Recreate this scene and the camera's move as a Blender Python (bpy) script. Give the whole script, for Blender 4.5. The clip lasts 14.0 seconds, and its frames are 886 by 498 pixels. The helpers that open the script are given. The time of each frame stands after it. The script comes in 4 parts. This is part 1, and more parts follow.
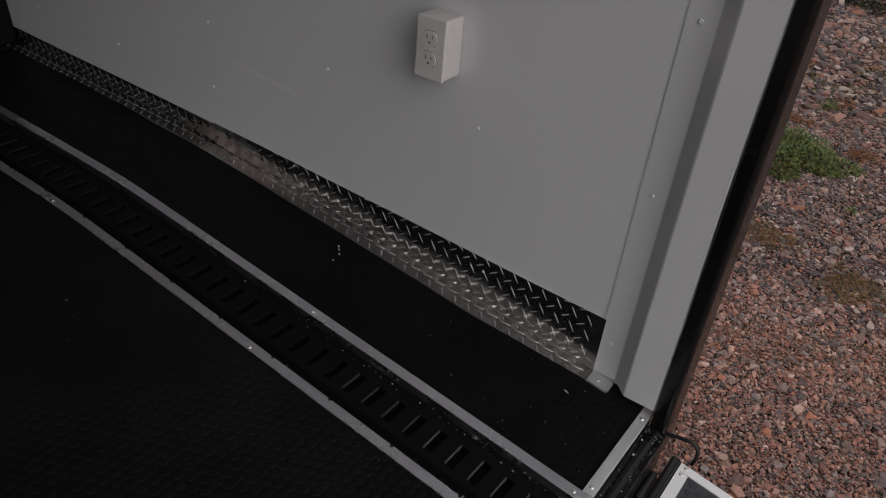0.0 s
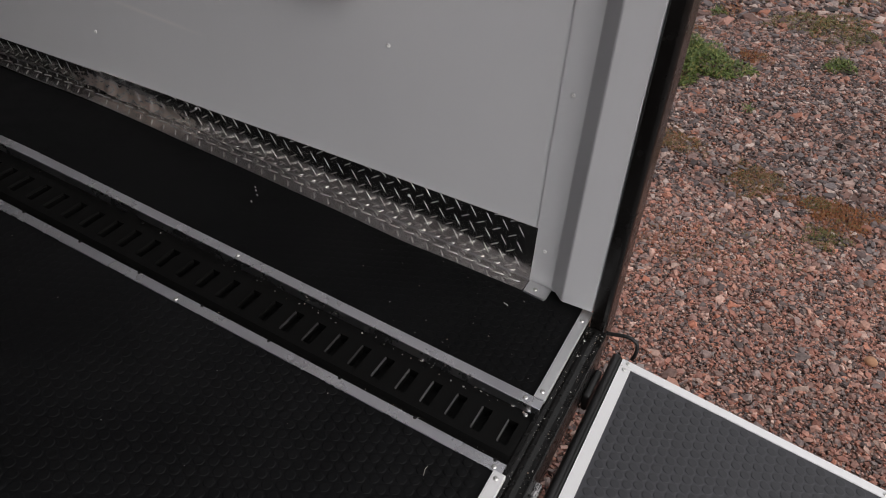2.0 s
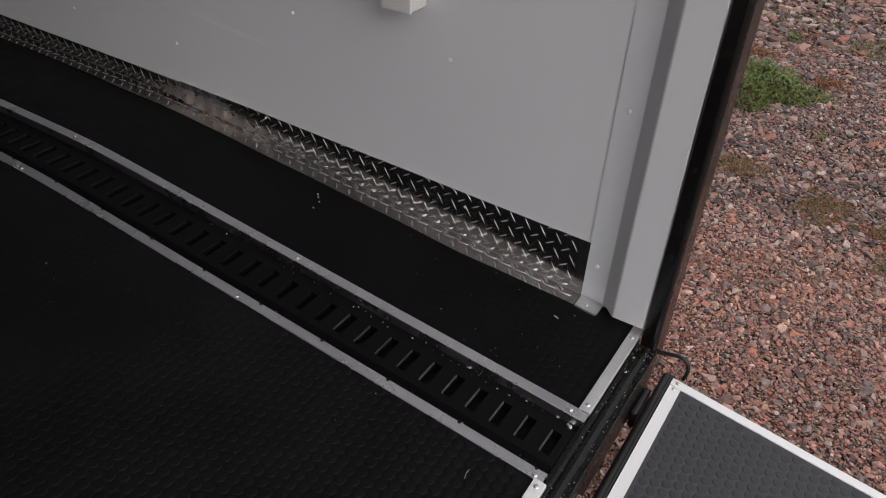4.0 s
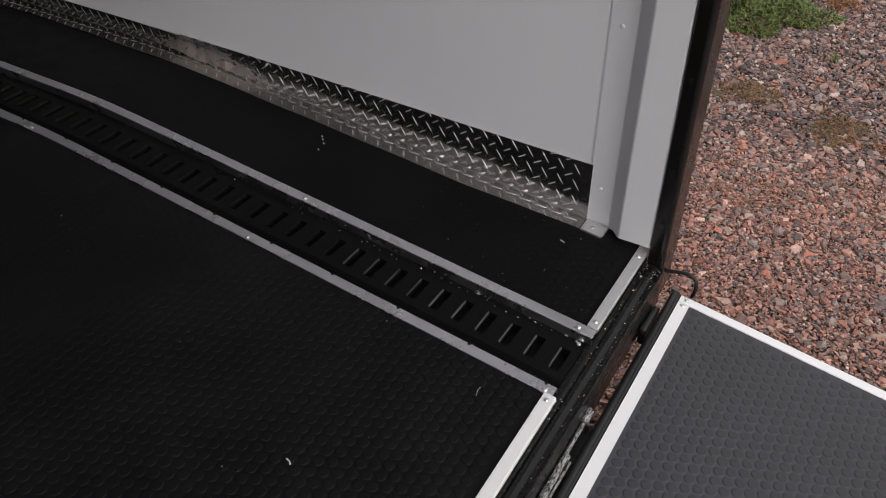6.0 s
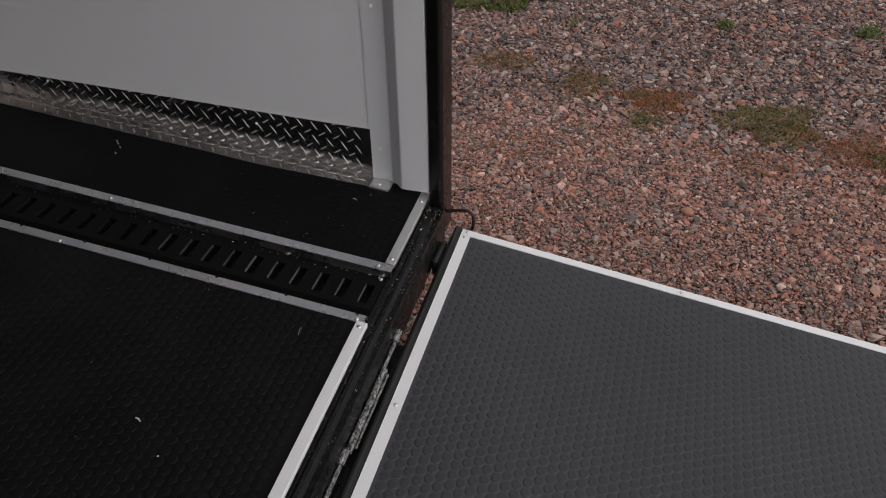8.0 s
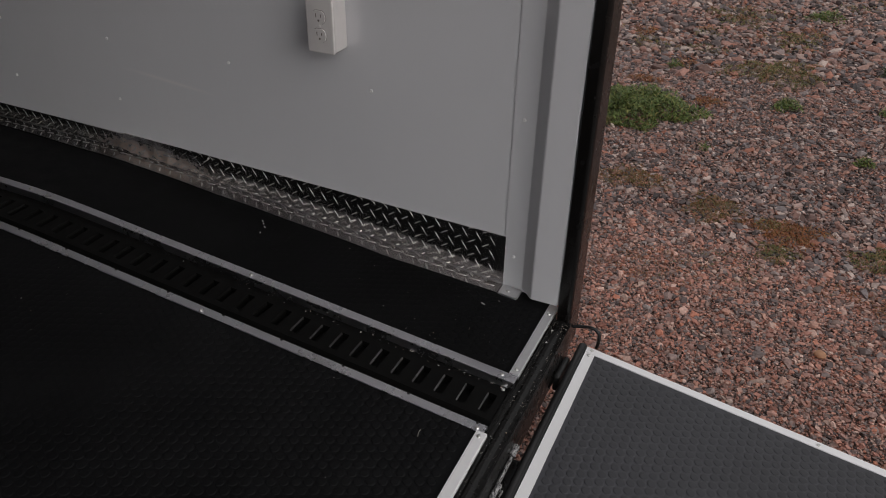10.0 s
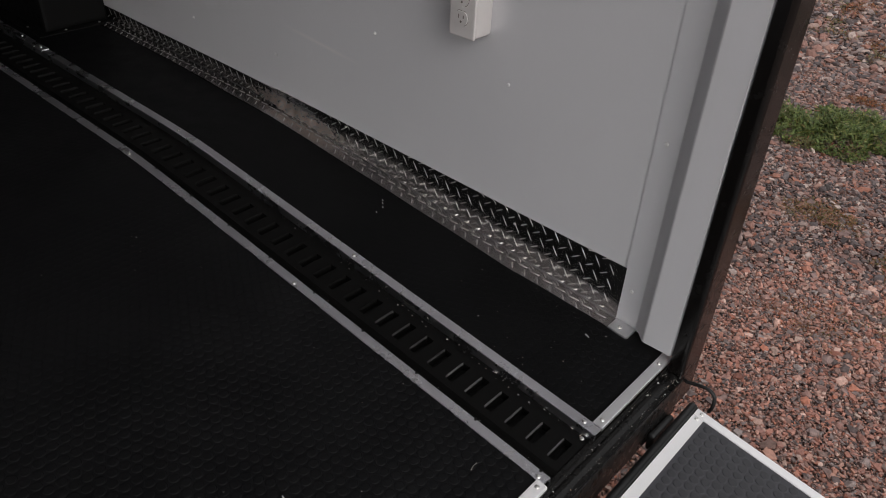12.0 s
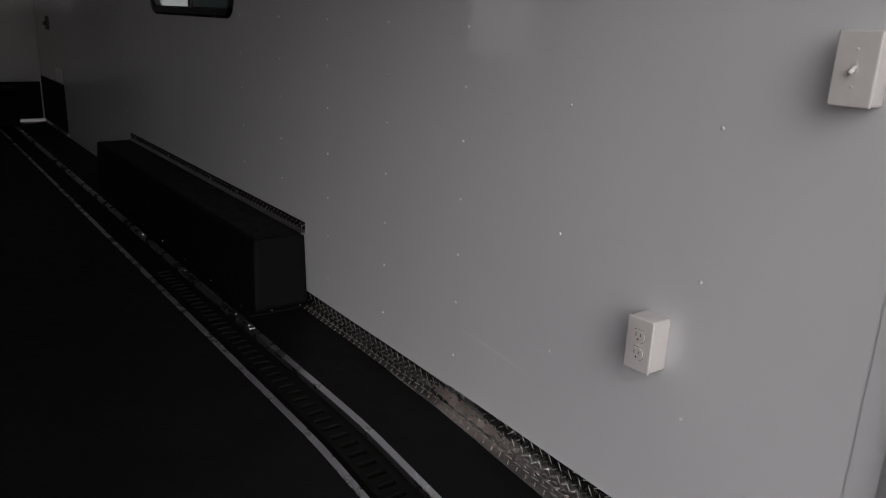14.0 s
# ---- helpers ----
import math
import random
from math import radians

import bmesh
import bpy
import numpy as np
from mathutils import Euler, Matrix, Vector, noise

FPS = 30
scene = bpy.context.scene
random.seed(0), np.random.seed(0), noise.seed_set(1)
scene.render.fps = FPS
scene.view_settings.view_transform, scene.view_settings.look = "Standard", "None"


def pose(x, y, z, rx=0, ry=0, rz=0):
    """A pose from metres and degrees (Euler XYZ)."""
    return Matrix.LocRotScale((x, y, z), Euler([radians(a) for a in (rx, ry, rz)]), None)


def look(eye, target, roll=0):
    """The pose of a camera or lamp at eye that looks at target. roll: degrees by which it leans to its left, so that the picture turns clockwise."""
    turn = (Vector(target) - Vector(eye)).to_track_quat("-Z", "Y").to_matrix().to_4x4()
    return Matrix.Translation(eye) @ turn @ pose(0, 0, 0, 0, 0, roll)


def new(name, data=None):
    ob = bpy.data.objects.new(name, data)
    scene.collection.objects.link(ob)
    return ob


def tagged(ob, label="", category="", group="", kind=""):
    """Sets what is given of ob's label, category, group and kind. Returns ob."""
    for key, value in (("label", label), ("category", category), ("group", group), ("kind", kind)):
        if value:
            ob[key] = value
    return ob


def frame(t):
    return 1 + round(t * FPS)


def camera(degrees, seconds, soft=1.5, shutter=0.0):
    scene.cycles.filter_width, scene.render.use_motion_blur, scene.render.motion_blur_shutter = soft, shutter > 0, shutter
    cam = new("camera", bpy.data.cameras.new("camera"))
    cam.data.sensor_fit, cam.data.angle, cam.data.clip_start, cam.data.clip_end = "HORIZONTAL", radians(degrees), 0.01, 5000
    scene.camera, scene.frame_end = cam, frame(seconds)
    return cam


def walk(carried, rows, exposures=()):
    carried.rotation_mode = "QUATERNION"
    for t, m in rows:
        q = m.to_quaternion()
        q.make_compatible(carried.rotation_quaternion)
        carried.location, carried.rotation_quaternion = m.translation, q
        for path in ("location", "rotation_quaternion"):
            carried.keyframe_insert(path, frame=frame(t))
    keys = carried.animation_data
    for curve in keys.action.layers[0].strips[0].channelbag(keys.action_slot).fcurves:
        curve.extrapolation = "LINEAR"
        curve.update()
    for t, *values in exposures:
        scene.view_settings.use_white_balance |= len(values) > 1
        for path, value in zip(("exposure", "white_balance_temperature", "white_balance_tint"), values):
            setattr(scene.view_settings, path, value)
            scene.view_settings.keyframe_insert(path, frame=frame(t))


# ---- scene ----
cam = camera(60.1, 14.0, soft=1.0)
PATH = [
    (0, (0.359, -1.226, 1.145), (-0.544, 0.148, 0.007), 5.8),
    (0.5, (0.362, -1.221, 1.098), (-0.487, 0.093, -0.149), 0.7),
    (1, (0.358, -1.216, 1.082), (-0.402, 0.083, -0.235), -0.0),
    (1.5, (0.344, -1.221, 1.083), (-0.338, 0.161, -0.19), 2.0),
    (2, (0.334, -1.241, 1.085), (-0.325, 0.186, -0.151), 4.4),
    (2.5, (0.336, -1.25, 1.093), (-0.393, 0.187, -0.091), 3.4),
    (3, (0.342, -1.263, 1.091), (-0.439, 0.17, -0.065), 4.2),
    (3.2, (0.348, -1.263, 1.086), (-0.451, 0.153, -0.078), 3.8),
    (5.3, (0.398, -1.275, 1.083), (-0.432, 0.059, -0.155), 2.0),
    (5.5, (0.392, -1.285, 1.092), (-0.421, 0.052, -0.154), 0.5),
    (6, (0.432, -1.291, 1.05), (-0.404, -0.004, -0.232), -1.5),
    (6.5, (0.549, -1.319, 1.07), (-0.166, 0.004, -0.248), -2.7),
    (7, (0.635, -1.406, 1.09), (0.09, -0.018, -0.243), -0.9),
    (7.5, (0.654, -1.452, 1.101), (0.231, -0.025, -0.235), -0.3),
    (8, (0.579, -1.489, 1.116), (0.158, -0.015, -0.169), -0.4),
    (8.5, (0.512, -1.513, 1.123), (-0.062, -0.002, -0.055), 0.4),
    (8.7, (0.504, -1.518, 1.133), (-0.137, -0.016, -0.022), 0.1),
    (10.8, (0.491, -1.44, 1.134), (-0.261, 0.08, 0.072), 2.0),
    (11, (0.501, -1.398, 1.132), (-0.357, 0.049, 0.05), 1.3),
    (11.5, (0.532, -1.302, 1.119), (-0.432, 0.028, -0.022), 3.8),
    (12, (0.538, -1.278, 1.128), (-0.521, -0.038, -0.029), 3.1),
    (12.5, (0.542, -1.272, 1.133), (-0.603, -0.101, -0.015), 1.8),
    (13, (0.535, -1.267, 1.163), (-0.702, -0.097, 0.113), 0.5),
    (13.4, (0.528, -1.285, 1.202), (-0.801, -0.085, 0.311), 0.9),
    (13.5, (0.525, -1.289, 1.216), (-0.83, -0.099, 0.351), 0.9),
    (13.8, (0.519, -1.324, 1.27), (-0.948, -0.155, 0.575), 2.2),
    (14, (0.515, -1.341, 1.286), (-1.028, -0.205, 0.712), 2.4),
]
EXPOSURES = [(0.0, -0.82), (0.5, -0.72), (1.0, -0.5), (1.5, -0.3), (2.0, -0.25), (2.5, -0.28), (3.0, -0.28), (5.5, 0.02), (6.5, -0.04), (7.0, -0.1), (7.5, -0.4), (8.0, -0.55), (8.5, -0.72), (11.0, -0.62), (12.0, -0.35), (12.5, -0.13), (13.5, 0.09), (14.0, -0.20)]
walk(cam, [(t, look(eye, target, roll)) for t, eye, target, roll in PATH], EXPOSURES)

# ---------------------------------------------------------------- light
world = bpy.data.worlds.new("world")
scene.world = world
world.use_nodes = True
wn, wl = world.node_tree.nodes, world.node_tree.links
sky = wn.new("ShaderNodeTexSky")
sky.sky_type, sky.sun_disc = "NISHITA", False
sky.sun_elevation, sky.sun_rotation = radians(28), radians(114)
sky.dust_density, sky.ozone_density = 4.0, 1.0
soft_sky = wn.new("ShaderNodeHueSaturation")          # an overcast sky is nearly grey
soft_sky.inputs["Saturation"].default_value = 0.12
wl.new(sky.outputs[0], soft_sky.inputs["Color"])
cloud = wn.new("ShaderNodeMix")                       # a closed layer of cloud
cloud.data_type = "RGBA"
cloud.inputs[0].default_value = 0.7
wl.new(soft_sky.outputs[0], cloud.inputs[6])
high = wn.new("ShaderNodeSeparateXYZ")                # the cloud layer is brightest overhead
wl.new(wn.new("ShaderNodeTexCoord").outputs["Generated"], high.inputs[0])
rise = wn.new("ShaderNodeMapRange")
rise.inputs["To Min"].default_value, rise.inputs["To Max"].default_value = 0.82, 1.12
wl.new(high.outputs[2], rise.inputs["Value"])
glow = wn.new("ShaderNodeVectorMath")
glow.operation = "SCALE"
glow.inputs[0].default_value = (4.4, 4.35, 4.4)
wl.new(rise.outputs[0], glow.inputs["Scale"])
wl.new(glow.outputs[0], cloud.inputs[7])
wl.new(cloud.outputs[2], wn["Background"].inputs[0])
wn["Background"].inputs[1].default_value = 0.25
sun_data = bpy.data.lights.new("sun", "SUN")
sun_data.energy, sun_data.angle, sun_data.color = 0.5, radians(50), (1.0, 0.96, 0.93)
sun = new("sun", sun_data)
sun.matrix_world = look((11, -5, 6.5), (0, 0, 0))


# ---------------------------------------------------------------- mesh helpers
def mesh_of(name, bm, material, smooth=False):
    me = bpy.data.meshes.new(name)
    bm.to_mesh(me)
    bm.free()
    me.materials.append(material)
    if smooth:
        me.polygons.foreach_set("use_smooth", [True] * len(me.polygons))
    return me


def hang(ob, parent):
    if parent is not None:
        ob.parent = parent
        ob.matrix_parent_inverse = parent.matrix_basis.inverted()
    return ob


def part(name, bm, material, parent=None, label="", smooth=False):
    ob = hang(new(name, mesh_of(name, bm, material, smooth)), parent)
    return tagged(ob, label)


def thing(name, at, label, category, group="", kind=""):
    ob = new(name)
    ob.empty_display_size = 0.05
    ob.matrix_basis = Matrix.Translation(at)
    return tagged(ob, label, category, group, kind)


def setting(ob, label, category):
    return tagged(ob, label, category, "", "structure")


def add_box(bm, x0, x1, y0, y1, z0, z1, bevel=0.0, segments=2):
    made = bmesh.ops.create_cube(bm, size=1.0, matrix=Matrix.Translation(((x0 + x1) / 2, (y0 + y1) / 2, (z0 + z1) / 2)) @ Matrix.Diagonal((x1 - x0, y1 - y0, z1 - z0, 1)))
    if bevel:
        edges = {e for v in made["verts"] for e in v.link_edges}
        bmesh.ops.bevel(bm, geom=list(edges), offset=bevel, segments=segments, affect="EDGES", profile=0.6)
    return bm


def box(x0, x1, y0, y1, z0, z1, bevel=0.0, segments=2):
    return add_box(bmesh.new(), x0, x1, y0, y1, z0, z1, bevel, segments)


def sweep(stations, closed=True):
    """A skin over a row of sections, each a list of points."""
    bm = bmesh.new()
    rows = [[bm.verts.new(p) for p in s] for s in stations]
    n = len(rows[0])
    for a, b in zip(rows, rows[1:]):
        for i in range(n if closed else n - 1):
            j = (i + 1) % n
            bm.faces.new((a[i], a[j], b[j], b[i]))
    if closed:
        bm.faces.new(rows[0][::-1])
        bm.faces.new(rows[-1])
    bmesh.ops.recalc_face_normals(bm, faces=bm.faces)
    return bm


def tube(points, radius, sides=12):
    """A round bar along a row of points."""
    pts = [Vector(p) for p in points]
    rings, side = [], None
    for i, p in enumerate(pts):
        d = (pts[min(i + 1, len(pts) - 1)] - pts[max(i - 1, 0)]).normalized()
        side = (side or d.orthogonal())
        side = (side - d * side.dot(d)).normalized()
        up = d.cross(side)
        rings.append([p + radius * (math.cos(a) * side + math.sin(a) * up) for a in [2 * math.pi * k / sides for k in range(sides)]])
    return sweep(rings)


def raw_mesh(name, verts, faces, material, flat=True):
    """A mesh from whole number arrays: verts (n, 3), faces (m, k)."""
    me = bpy.data.meshes.new(name)
    m, k = faces.shape
    me.vertices.add(len(verts))
    me.vertices.foreach_set("co", np.asarray(verts, np.float32).ravel())
    me.loops.add(m * k)
    me.loops.foreach_set("vertex_index", np.asarray(faces, np.int32).ravel())
    me.polygons.add(m)
    me.polygons.foreach_set("loop_start", np.arange(0, m * k, k, dtype=np.int32))
    me.polygons.foreach_set("loop_total", np.full(m, k, np.int32))
    me.update(calc_edges=True)
    if flat:
        me.shade_flat()
    me.materials.append(material)
    return me


# ---------------------------------------------------------------- materials
class Nodes:
    """A short way to write a node material."""

    def __init__(self, name):
        self.m = bpy.data.materials.new(name)
        self.m.use_nodes = True
        self.n, self.l = self.m.node_tree.nodes, self.m.node_tree.links
        self.bsdf = self.n["Principled BSDF"]

    def put(self, socket, value):
        if isinstance(value, bpy.types.NodeSocket):
            self.l.new(value, socket)
        else:
            socket.default_value = value

    def set(self, **values):
        for key, value in values.items():
            self.put(self.bsdf.inputs[key.replace("_", " ")], value)
        return self

    def node(self, kind, out=0, props=None, **inputs):
        x = self.n.new(kind)
        for key, value in (props or {}).items():
            setattr(x, key, value)
        for key, value in inputs.items():
            self.put(x.inputs[key.replace("_", " ")], value)
        return x.outputs[out]

    def where(self, scale=(1, 1, 1)):
        return self.node("ShaderNodeMapping", Vector=self.node("ShaderNodeTexCoord", 3), Scale=scale)

    def noise(self, scale, detail=4.0, rough=0.6, stretch=(1, 1, 1)):
        return self.node("ShaderNodeTexNoise", Vector=self.where(stretch), Scale=scale, Detail=detail, Roughness=rough)

    def ramp(self, value, *stops):
        x = self.n.new("ShaderNodeValToRGB")
        el = x.color_ramp.elements
        while len(el) < len(stops):
            el.new(0.5)
        for e, (p, c) in zip(el, stops):
            e.position = p
            e.color = (c, c, c, 1) if isinstance(c, (int, float)) else (*c, 1)
        self.l.new(value, x.inputs[0])
        return x.outputs[0]

    def mix(self, factor, a, b, how="MIX"):
        x = self.n.new("ShaderNodeMix")
        x.data_type, x.blend_type = "RGBA", how
        self.put(x.inputs[0], factor)
        for s, v in ((x.inputs[6], a), (x.inputs[7], b)):
            self.put(s, (*v, 1) if isinstance(v, tuple) and len(v) == 3 else v)
        return x.outputs[2]

    def bump(self, height, strength, distance, below=None):
        x = self.n.new("ShaderNodeBump")
        x.inputs["Strength"].default_value, x.inputs["Distance"].default_value = strength, distance
        self.l.new(height, x.inputs["Height"])
        if below is not None:
            self.l.new(below, x.inputs["Normal"])
        return x.outputs[0]


def painted_wall():
    k = Nodes("wall_paint")
    cloud = k.noise(1.3, 3)
    streak = k.noise(6.0, 5, 0.6, (1.0, 1.0, 0.15))
    col = k.mix(k.ramp(cloud, (0.35, 0.0), (0.7, 1.0)), (0.622, 0.618, 0.640), (0.643, 0.638, 0.656))
    col = k.mix(k.ramp(streak, (0.5, 0.0), (0.9, 0.1)), col, (0.5, 0.49, 0.49))
    rub = k.ramp(k.noise(2.6, 6, 0.7, (1.0, 1.0, 2.6)), (0.63, 0.0), (0.74, 0.35))
    col = k.mix(rub, col, (0.72, 0.71, 0.71))
    split = k.n.new("ShaderNodeSeparateXYZ")              # one long faint scuff low on the wall
    k.l.new(k.where(), split.inputs[0])

    def calc(how, a, b, c=0.0):
        x = k.n.new("ShaderNodeMath")
        x.operation = how
        for socket, value in zip(x.inputs, (a, b, c)):
            k.put(socket, value)
        return x.outputs[0]

    line = calc("MULTIPLY_ADD", split.outputs[0], -0.075, 0.294)
    off = calc("ABSOLUTE", calc("SUBTRACT", split.outputs[2], line), 0.0)
    reach = calc("ABSOLUTE", calc("ADD", split.outputs[0], 1.03), 0.0)
    scuff = calc("MULTIPLY", k.ramp(off, (0.001, 0.32), (0.006, 0.0)), k.ramp(reach, (0.05, 1.0), (0.17, 0.0)))
    col = k.mix(scuff, col, (0.86, 0.80, 0.77))
    rough = k.ramp(k.noise(3.0, 2), (0.3, 0.04), (0.75, 0.065))
    wave = k.bump(k.noise(2.2, 1), 0.2, 0.008)
    fine = k.bump(k.noise(220.0, 2), 0.02, 0.0006, wave)
    return k.set(Base_Color=col, Roughness=rough, Normal=fine, Specular_IOR_Level=0.75).m


def rubber(name, low, high, dusty, gloss=0.35, patch=5.0):
    k = Nodes(name)
    col = k.mix(k.ramp(k.noise(patch, 5), (0.38, 0.0), (0.62, 1.0)), low, high)
    dust = k.ramp(k.noise(160.0, 3), (0.66, 0.0), (0.78, dusty))
    col = k.mix(dust, col, (0.09, 0.085, 0.08))
    grain = k.bump(k.noise(700.0, 2), 0.25, 0.0006)
    return k.set(Base_Color=col, Roughness=k.ramp(k.noise(18.0, 4), (0.3, 0.4), (0.75, 0.52)), Normal=grain, Specular_IOR_Level=gloss).m


def bright_metal(name, colour, rough, along=(1, 1, 1), metal=1.0):
    k = Nodes(name)
    blot = k.noise(14.0, 5)
    col = k.mix(k.ramp(blot, (0.4, 0.0), (0.75, 1.0)), colour, tuple(0.9 * c for c in colour))
    brush = k.noise(260.0, 3, 0.6, along)
    rgh = k.mix(k.ramp(blot, (0.3, 0.0), (0.8, 1.0)), (rough, rough, rough), (rough + 0.14,) * 3)
    return k.set(Base_Color=col, Metallic=metal, Roughness=rgh, Normal=k.bump(brush, 0.08, 0.0006)).m


def tread_metal(name, bright, dull, rough, glint):
    """Bright rolled tread plate: the foot scuffed by treading, a warm glint coloured into the upright where two strips
    overlap.
    """
    k = Nodes(name)

    def sum_of(how, a, b, c=0.0):
        x = k.n.new("ShaderNodeMath")
        x.operation = how
        for socket, value in zip(x.inputs, (a, b, c)):
            k.put(socket, value)
        return x.outputs[0]

    col = k.mix(k.ramp(k.noise(11.0, 5), (0.35, 0.0), (0.7, 1.0)), bright, dull)
    rgh = k.ramp(k.noise(26.0, 5), (0.3, rough), (0.75, rough + 0.10))
    split = k.n.new("ShaderNodeSeparateXYZ")
    k.l.new(k.where(), split.inputs[0])
    x, y, z = split.outputs
    along = k.ramp(sum_of("ABSOLUTE", sum_of("ADD", x, 1.14), 0.0), (0.08, 1.0), (0.29, 0.0))
    over = sum_of("SUBTRACT", z, sum_of("SUBTRACT", 0.1176, sum_of("MULTIPLY", sum_of("MAXIMUM", sum_of("ADD", x, 1.23), 0.0), 0.0875)))
    low = k.ramp(sum_of("MULTIPLY", over, 10.0), (0.06, 0.0), (0.12, 1.0), (0.34, 1.0), (0.56, 0.0))
    crumbs = k.ramp(k.noise(120.0, 4, 0.6, (0.5, 1, 1)), (0.34, 0.0), (0.52, glint))
    warm_glint = sum_of("MULTIPLY", sum_of("MULTIPLY", along, low), crumbs)
    scuffed = k.ramp(sum_of("MULTIPLY_ADD", y, 10.0, 1.0), (0.86, 0.06), (0.92, 0.0))
    rgh = sum_of("ADD", rgh, scuffed)
    # the warm reflection low on the upright is tinted into the metal
    col = k.mix(warm_glint, col, (1.0, 0.84, 0.75))
    k.set(Base_Color=col, Metallic=1.0, Roughness=k.mix(warm_glint, rgh, (0.42, 0.42, 0.42)))
    return k.set(Normal=k.bump(k.noise(45.0, 4), 0.09, 0.0015)).m


def black_paint(name, colour, rough, dust=0.12, grain=0.1, gloss=0.5, metal=0.0):
    k = Nodes(name)
    grit = k.ramp(k.noise(130.0, 4), (0.62, 0.0), (0.8, dust))
    col = k.mix(grit, colour, (0.16, 0.13, 0.11))
    rgh = k.ramp(k.noise(35.0, 4), (0.3, rough), (0.8, rough + 0.2))
    return k.set(Base_Color=col, Roughness=rgh, Specular_IOR_Level=gloss, Metallic=metal, Normal=k.bump(k.noise(90.0, 3), grain, 0.0015)).m


def worn_steel():
    k = Nodes("worn_black_steel")
    worn = k.ramp(k.noise(260.0, 5, 0.7, (1, 0.4, 1)), (0.43, 0.0), (0.56, 1.0))
    col = k.mix(worn, (0.005, 0.005, 0.005), (0.46, 0.45, 0.45))
    return k.set(Base_Color=col, Metallic=k.ramp(worn, (0.0, 0.0), (1.0, 0.75)), Roughness=0.4, Normal=k.bump(worn, 0.4, 0.001)).m


def plastic(name, colour, rough=0.35):
    k = Nodes(name)
    col = k.mix(k.ramp(k.noise(40.0, 3), (0.4, 0.0), (0.8, 0.3)), colour, tuple(0.86 * c for c in colour))
    return k.set(Base_Color=col, Roughness=rough, Normal=k.bump(k.noise(300.0, 2), 0.05, 0.0005)).m


def island(name, stops, rough, tint=0.35, scale=60.0):
    """Many small pieces in one mesh, each with a colour of its own."""
    k = Nodes(name)
    rnd = k.node("ShaderNodeNewGeometry", "Random Per Island")
    col = k.ramp(rnd, *stops)
    spots = k.ramp(k.noise(scale, 5), (0.3, 0.55), (0.75, 1.15))
    col = k.mix(tint, col, k.mix(1.0, col, spots, "MULTIPLY"))
    return k.set(Base_Color=col, Roughness=rough, Normal=k.bump(k.noise(scale * 5, 3), 0.3, 0.001)).m


def soil():
    k = Nodes("gravel_bed")
    cell = k.node("ShaderNodeTexVoronoi", "Color", None, Vector=k.where(), Scale=42.0)
    edge = k.node("ShaderNodeTexVoronoi", "Distance", None, Vector=k.where(), Scale=42.0)
    tone = k.node("ShaderNodeSeparateColor", 0, None, Color=cell)
    col = k.ramp(tone, (0.0, (0.040, 0.029, 0.026)), (0.4, (0.115, 0.076, 0.066)), (0.6, (0.20, 0.105, 0.080)), (0.8, (0.26, 0.165, 0.14)), (1.0, (0.36, 0.26, 0.225)))
    return k.set(Base_Color=col, Roughness=0.9, Normal=k.bump(edge, 0.8, 0.01)).m


WALL = painted_wall()
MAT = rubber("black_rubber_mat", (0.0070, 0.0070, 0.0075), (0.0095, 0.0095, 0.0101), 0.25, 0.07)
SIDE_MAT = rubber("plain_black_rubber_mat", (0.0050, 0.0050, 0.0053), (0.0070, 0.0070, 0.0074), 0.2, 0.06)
# ramp rubber: sky sheen is in the grey, strongest between the studs
RAMP_MAT = rubber("sky_sheen_rubber_mat", (0.0370, 0.0360, 0.0432), (0.0285, 0.0278, 0.0333), 0.2, 0.5, 1.7)
RAMP_STUD = rubber("sky_sheen_rubber_stud", (0.0242, 0.0237, 0.0284), (0.0178, 0.0174, 0.0208), 0.15, 0.5, 1.7)
ALU = bright_metal("aluminium_strip", (0.79, 0.785, 0.82), 0.23, (0.05, 1, 1))
ALU_CROSS = bright_metal("aluminium_strip_across", (0.91, 0.905, 0.91), 0.36, (1, 0.05, 1))
# same aluminium as the indoor strips, whitened to carry the sky's reflection
SKY_LIT_ALU = black_paint("sky_lit_aluminium_trim", (0.81, 0.795, 0.80), 0.3, 0.06, 0.04, 0.6, 0.15)
ZINC = bright_metal("zinc_screw", (0.72, 0.71, 0.69), 0.3)
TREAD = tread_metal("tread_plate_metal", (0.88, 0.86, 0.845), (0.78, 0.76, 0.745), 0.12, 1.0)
# same plate as TREAD, darkened to hold the dark reflections deeper inside
SHADED_TREAD = tread_metal("shaded_tread_plate_metal", (0.58, 0.56, 0.55), (0.46, 0.445, 0.44), 0.12, 1.0)
LUG = tread_metal("tread_plate_lug", (0.80, 0.78, 0.77), (0.66, 0.64, 0.63), 0.33, 0.2)
GLOSS = black_paint("gloss_black_paint", (0.005, 0.0042, 0.0039), 0.14, 0.03, 0.05, 0.38)
STEEL = black_paint("black_steel", (0.0056, 0.0052, 0.0049), 0.21, 0.2, 0.3, 0.33)
TRACK = black_paint("black_track_steel", (0.0048, 0.0046, 0.0044), 0.44, 0.04, 0.08, 0.09)
# slot lips with the sky's reflection put into the colour, full and half
LIP = black_paint("sky_lit_track_steel", (0.32, 0.31, 0.31), 0.3, 0.0, 0.05, 0.5, 0.9)
HALF_LIP = black_paint("half_sky_lit_track_steel", (0.10, 0.095, 0.095), 0.34, 0.0, 0.05, 0.4, 0.8)
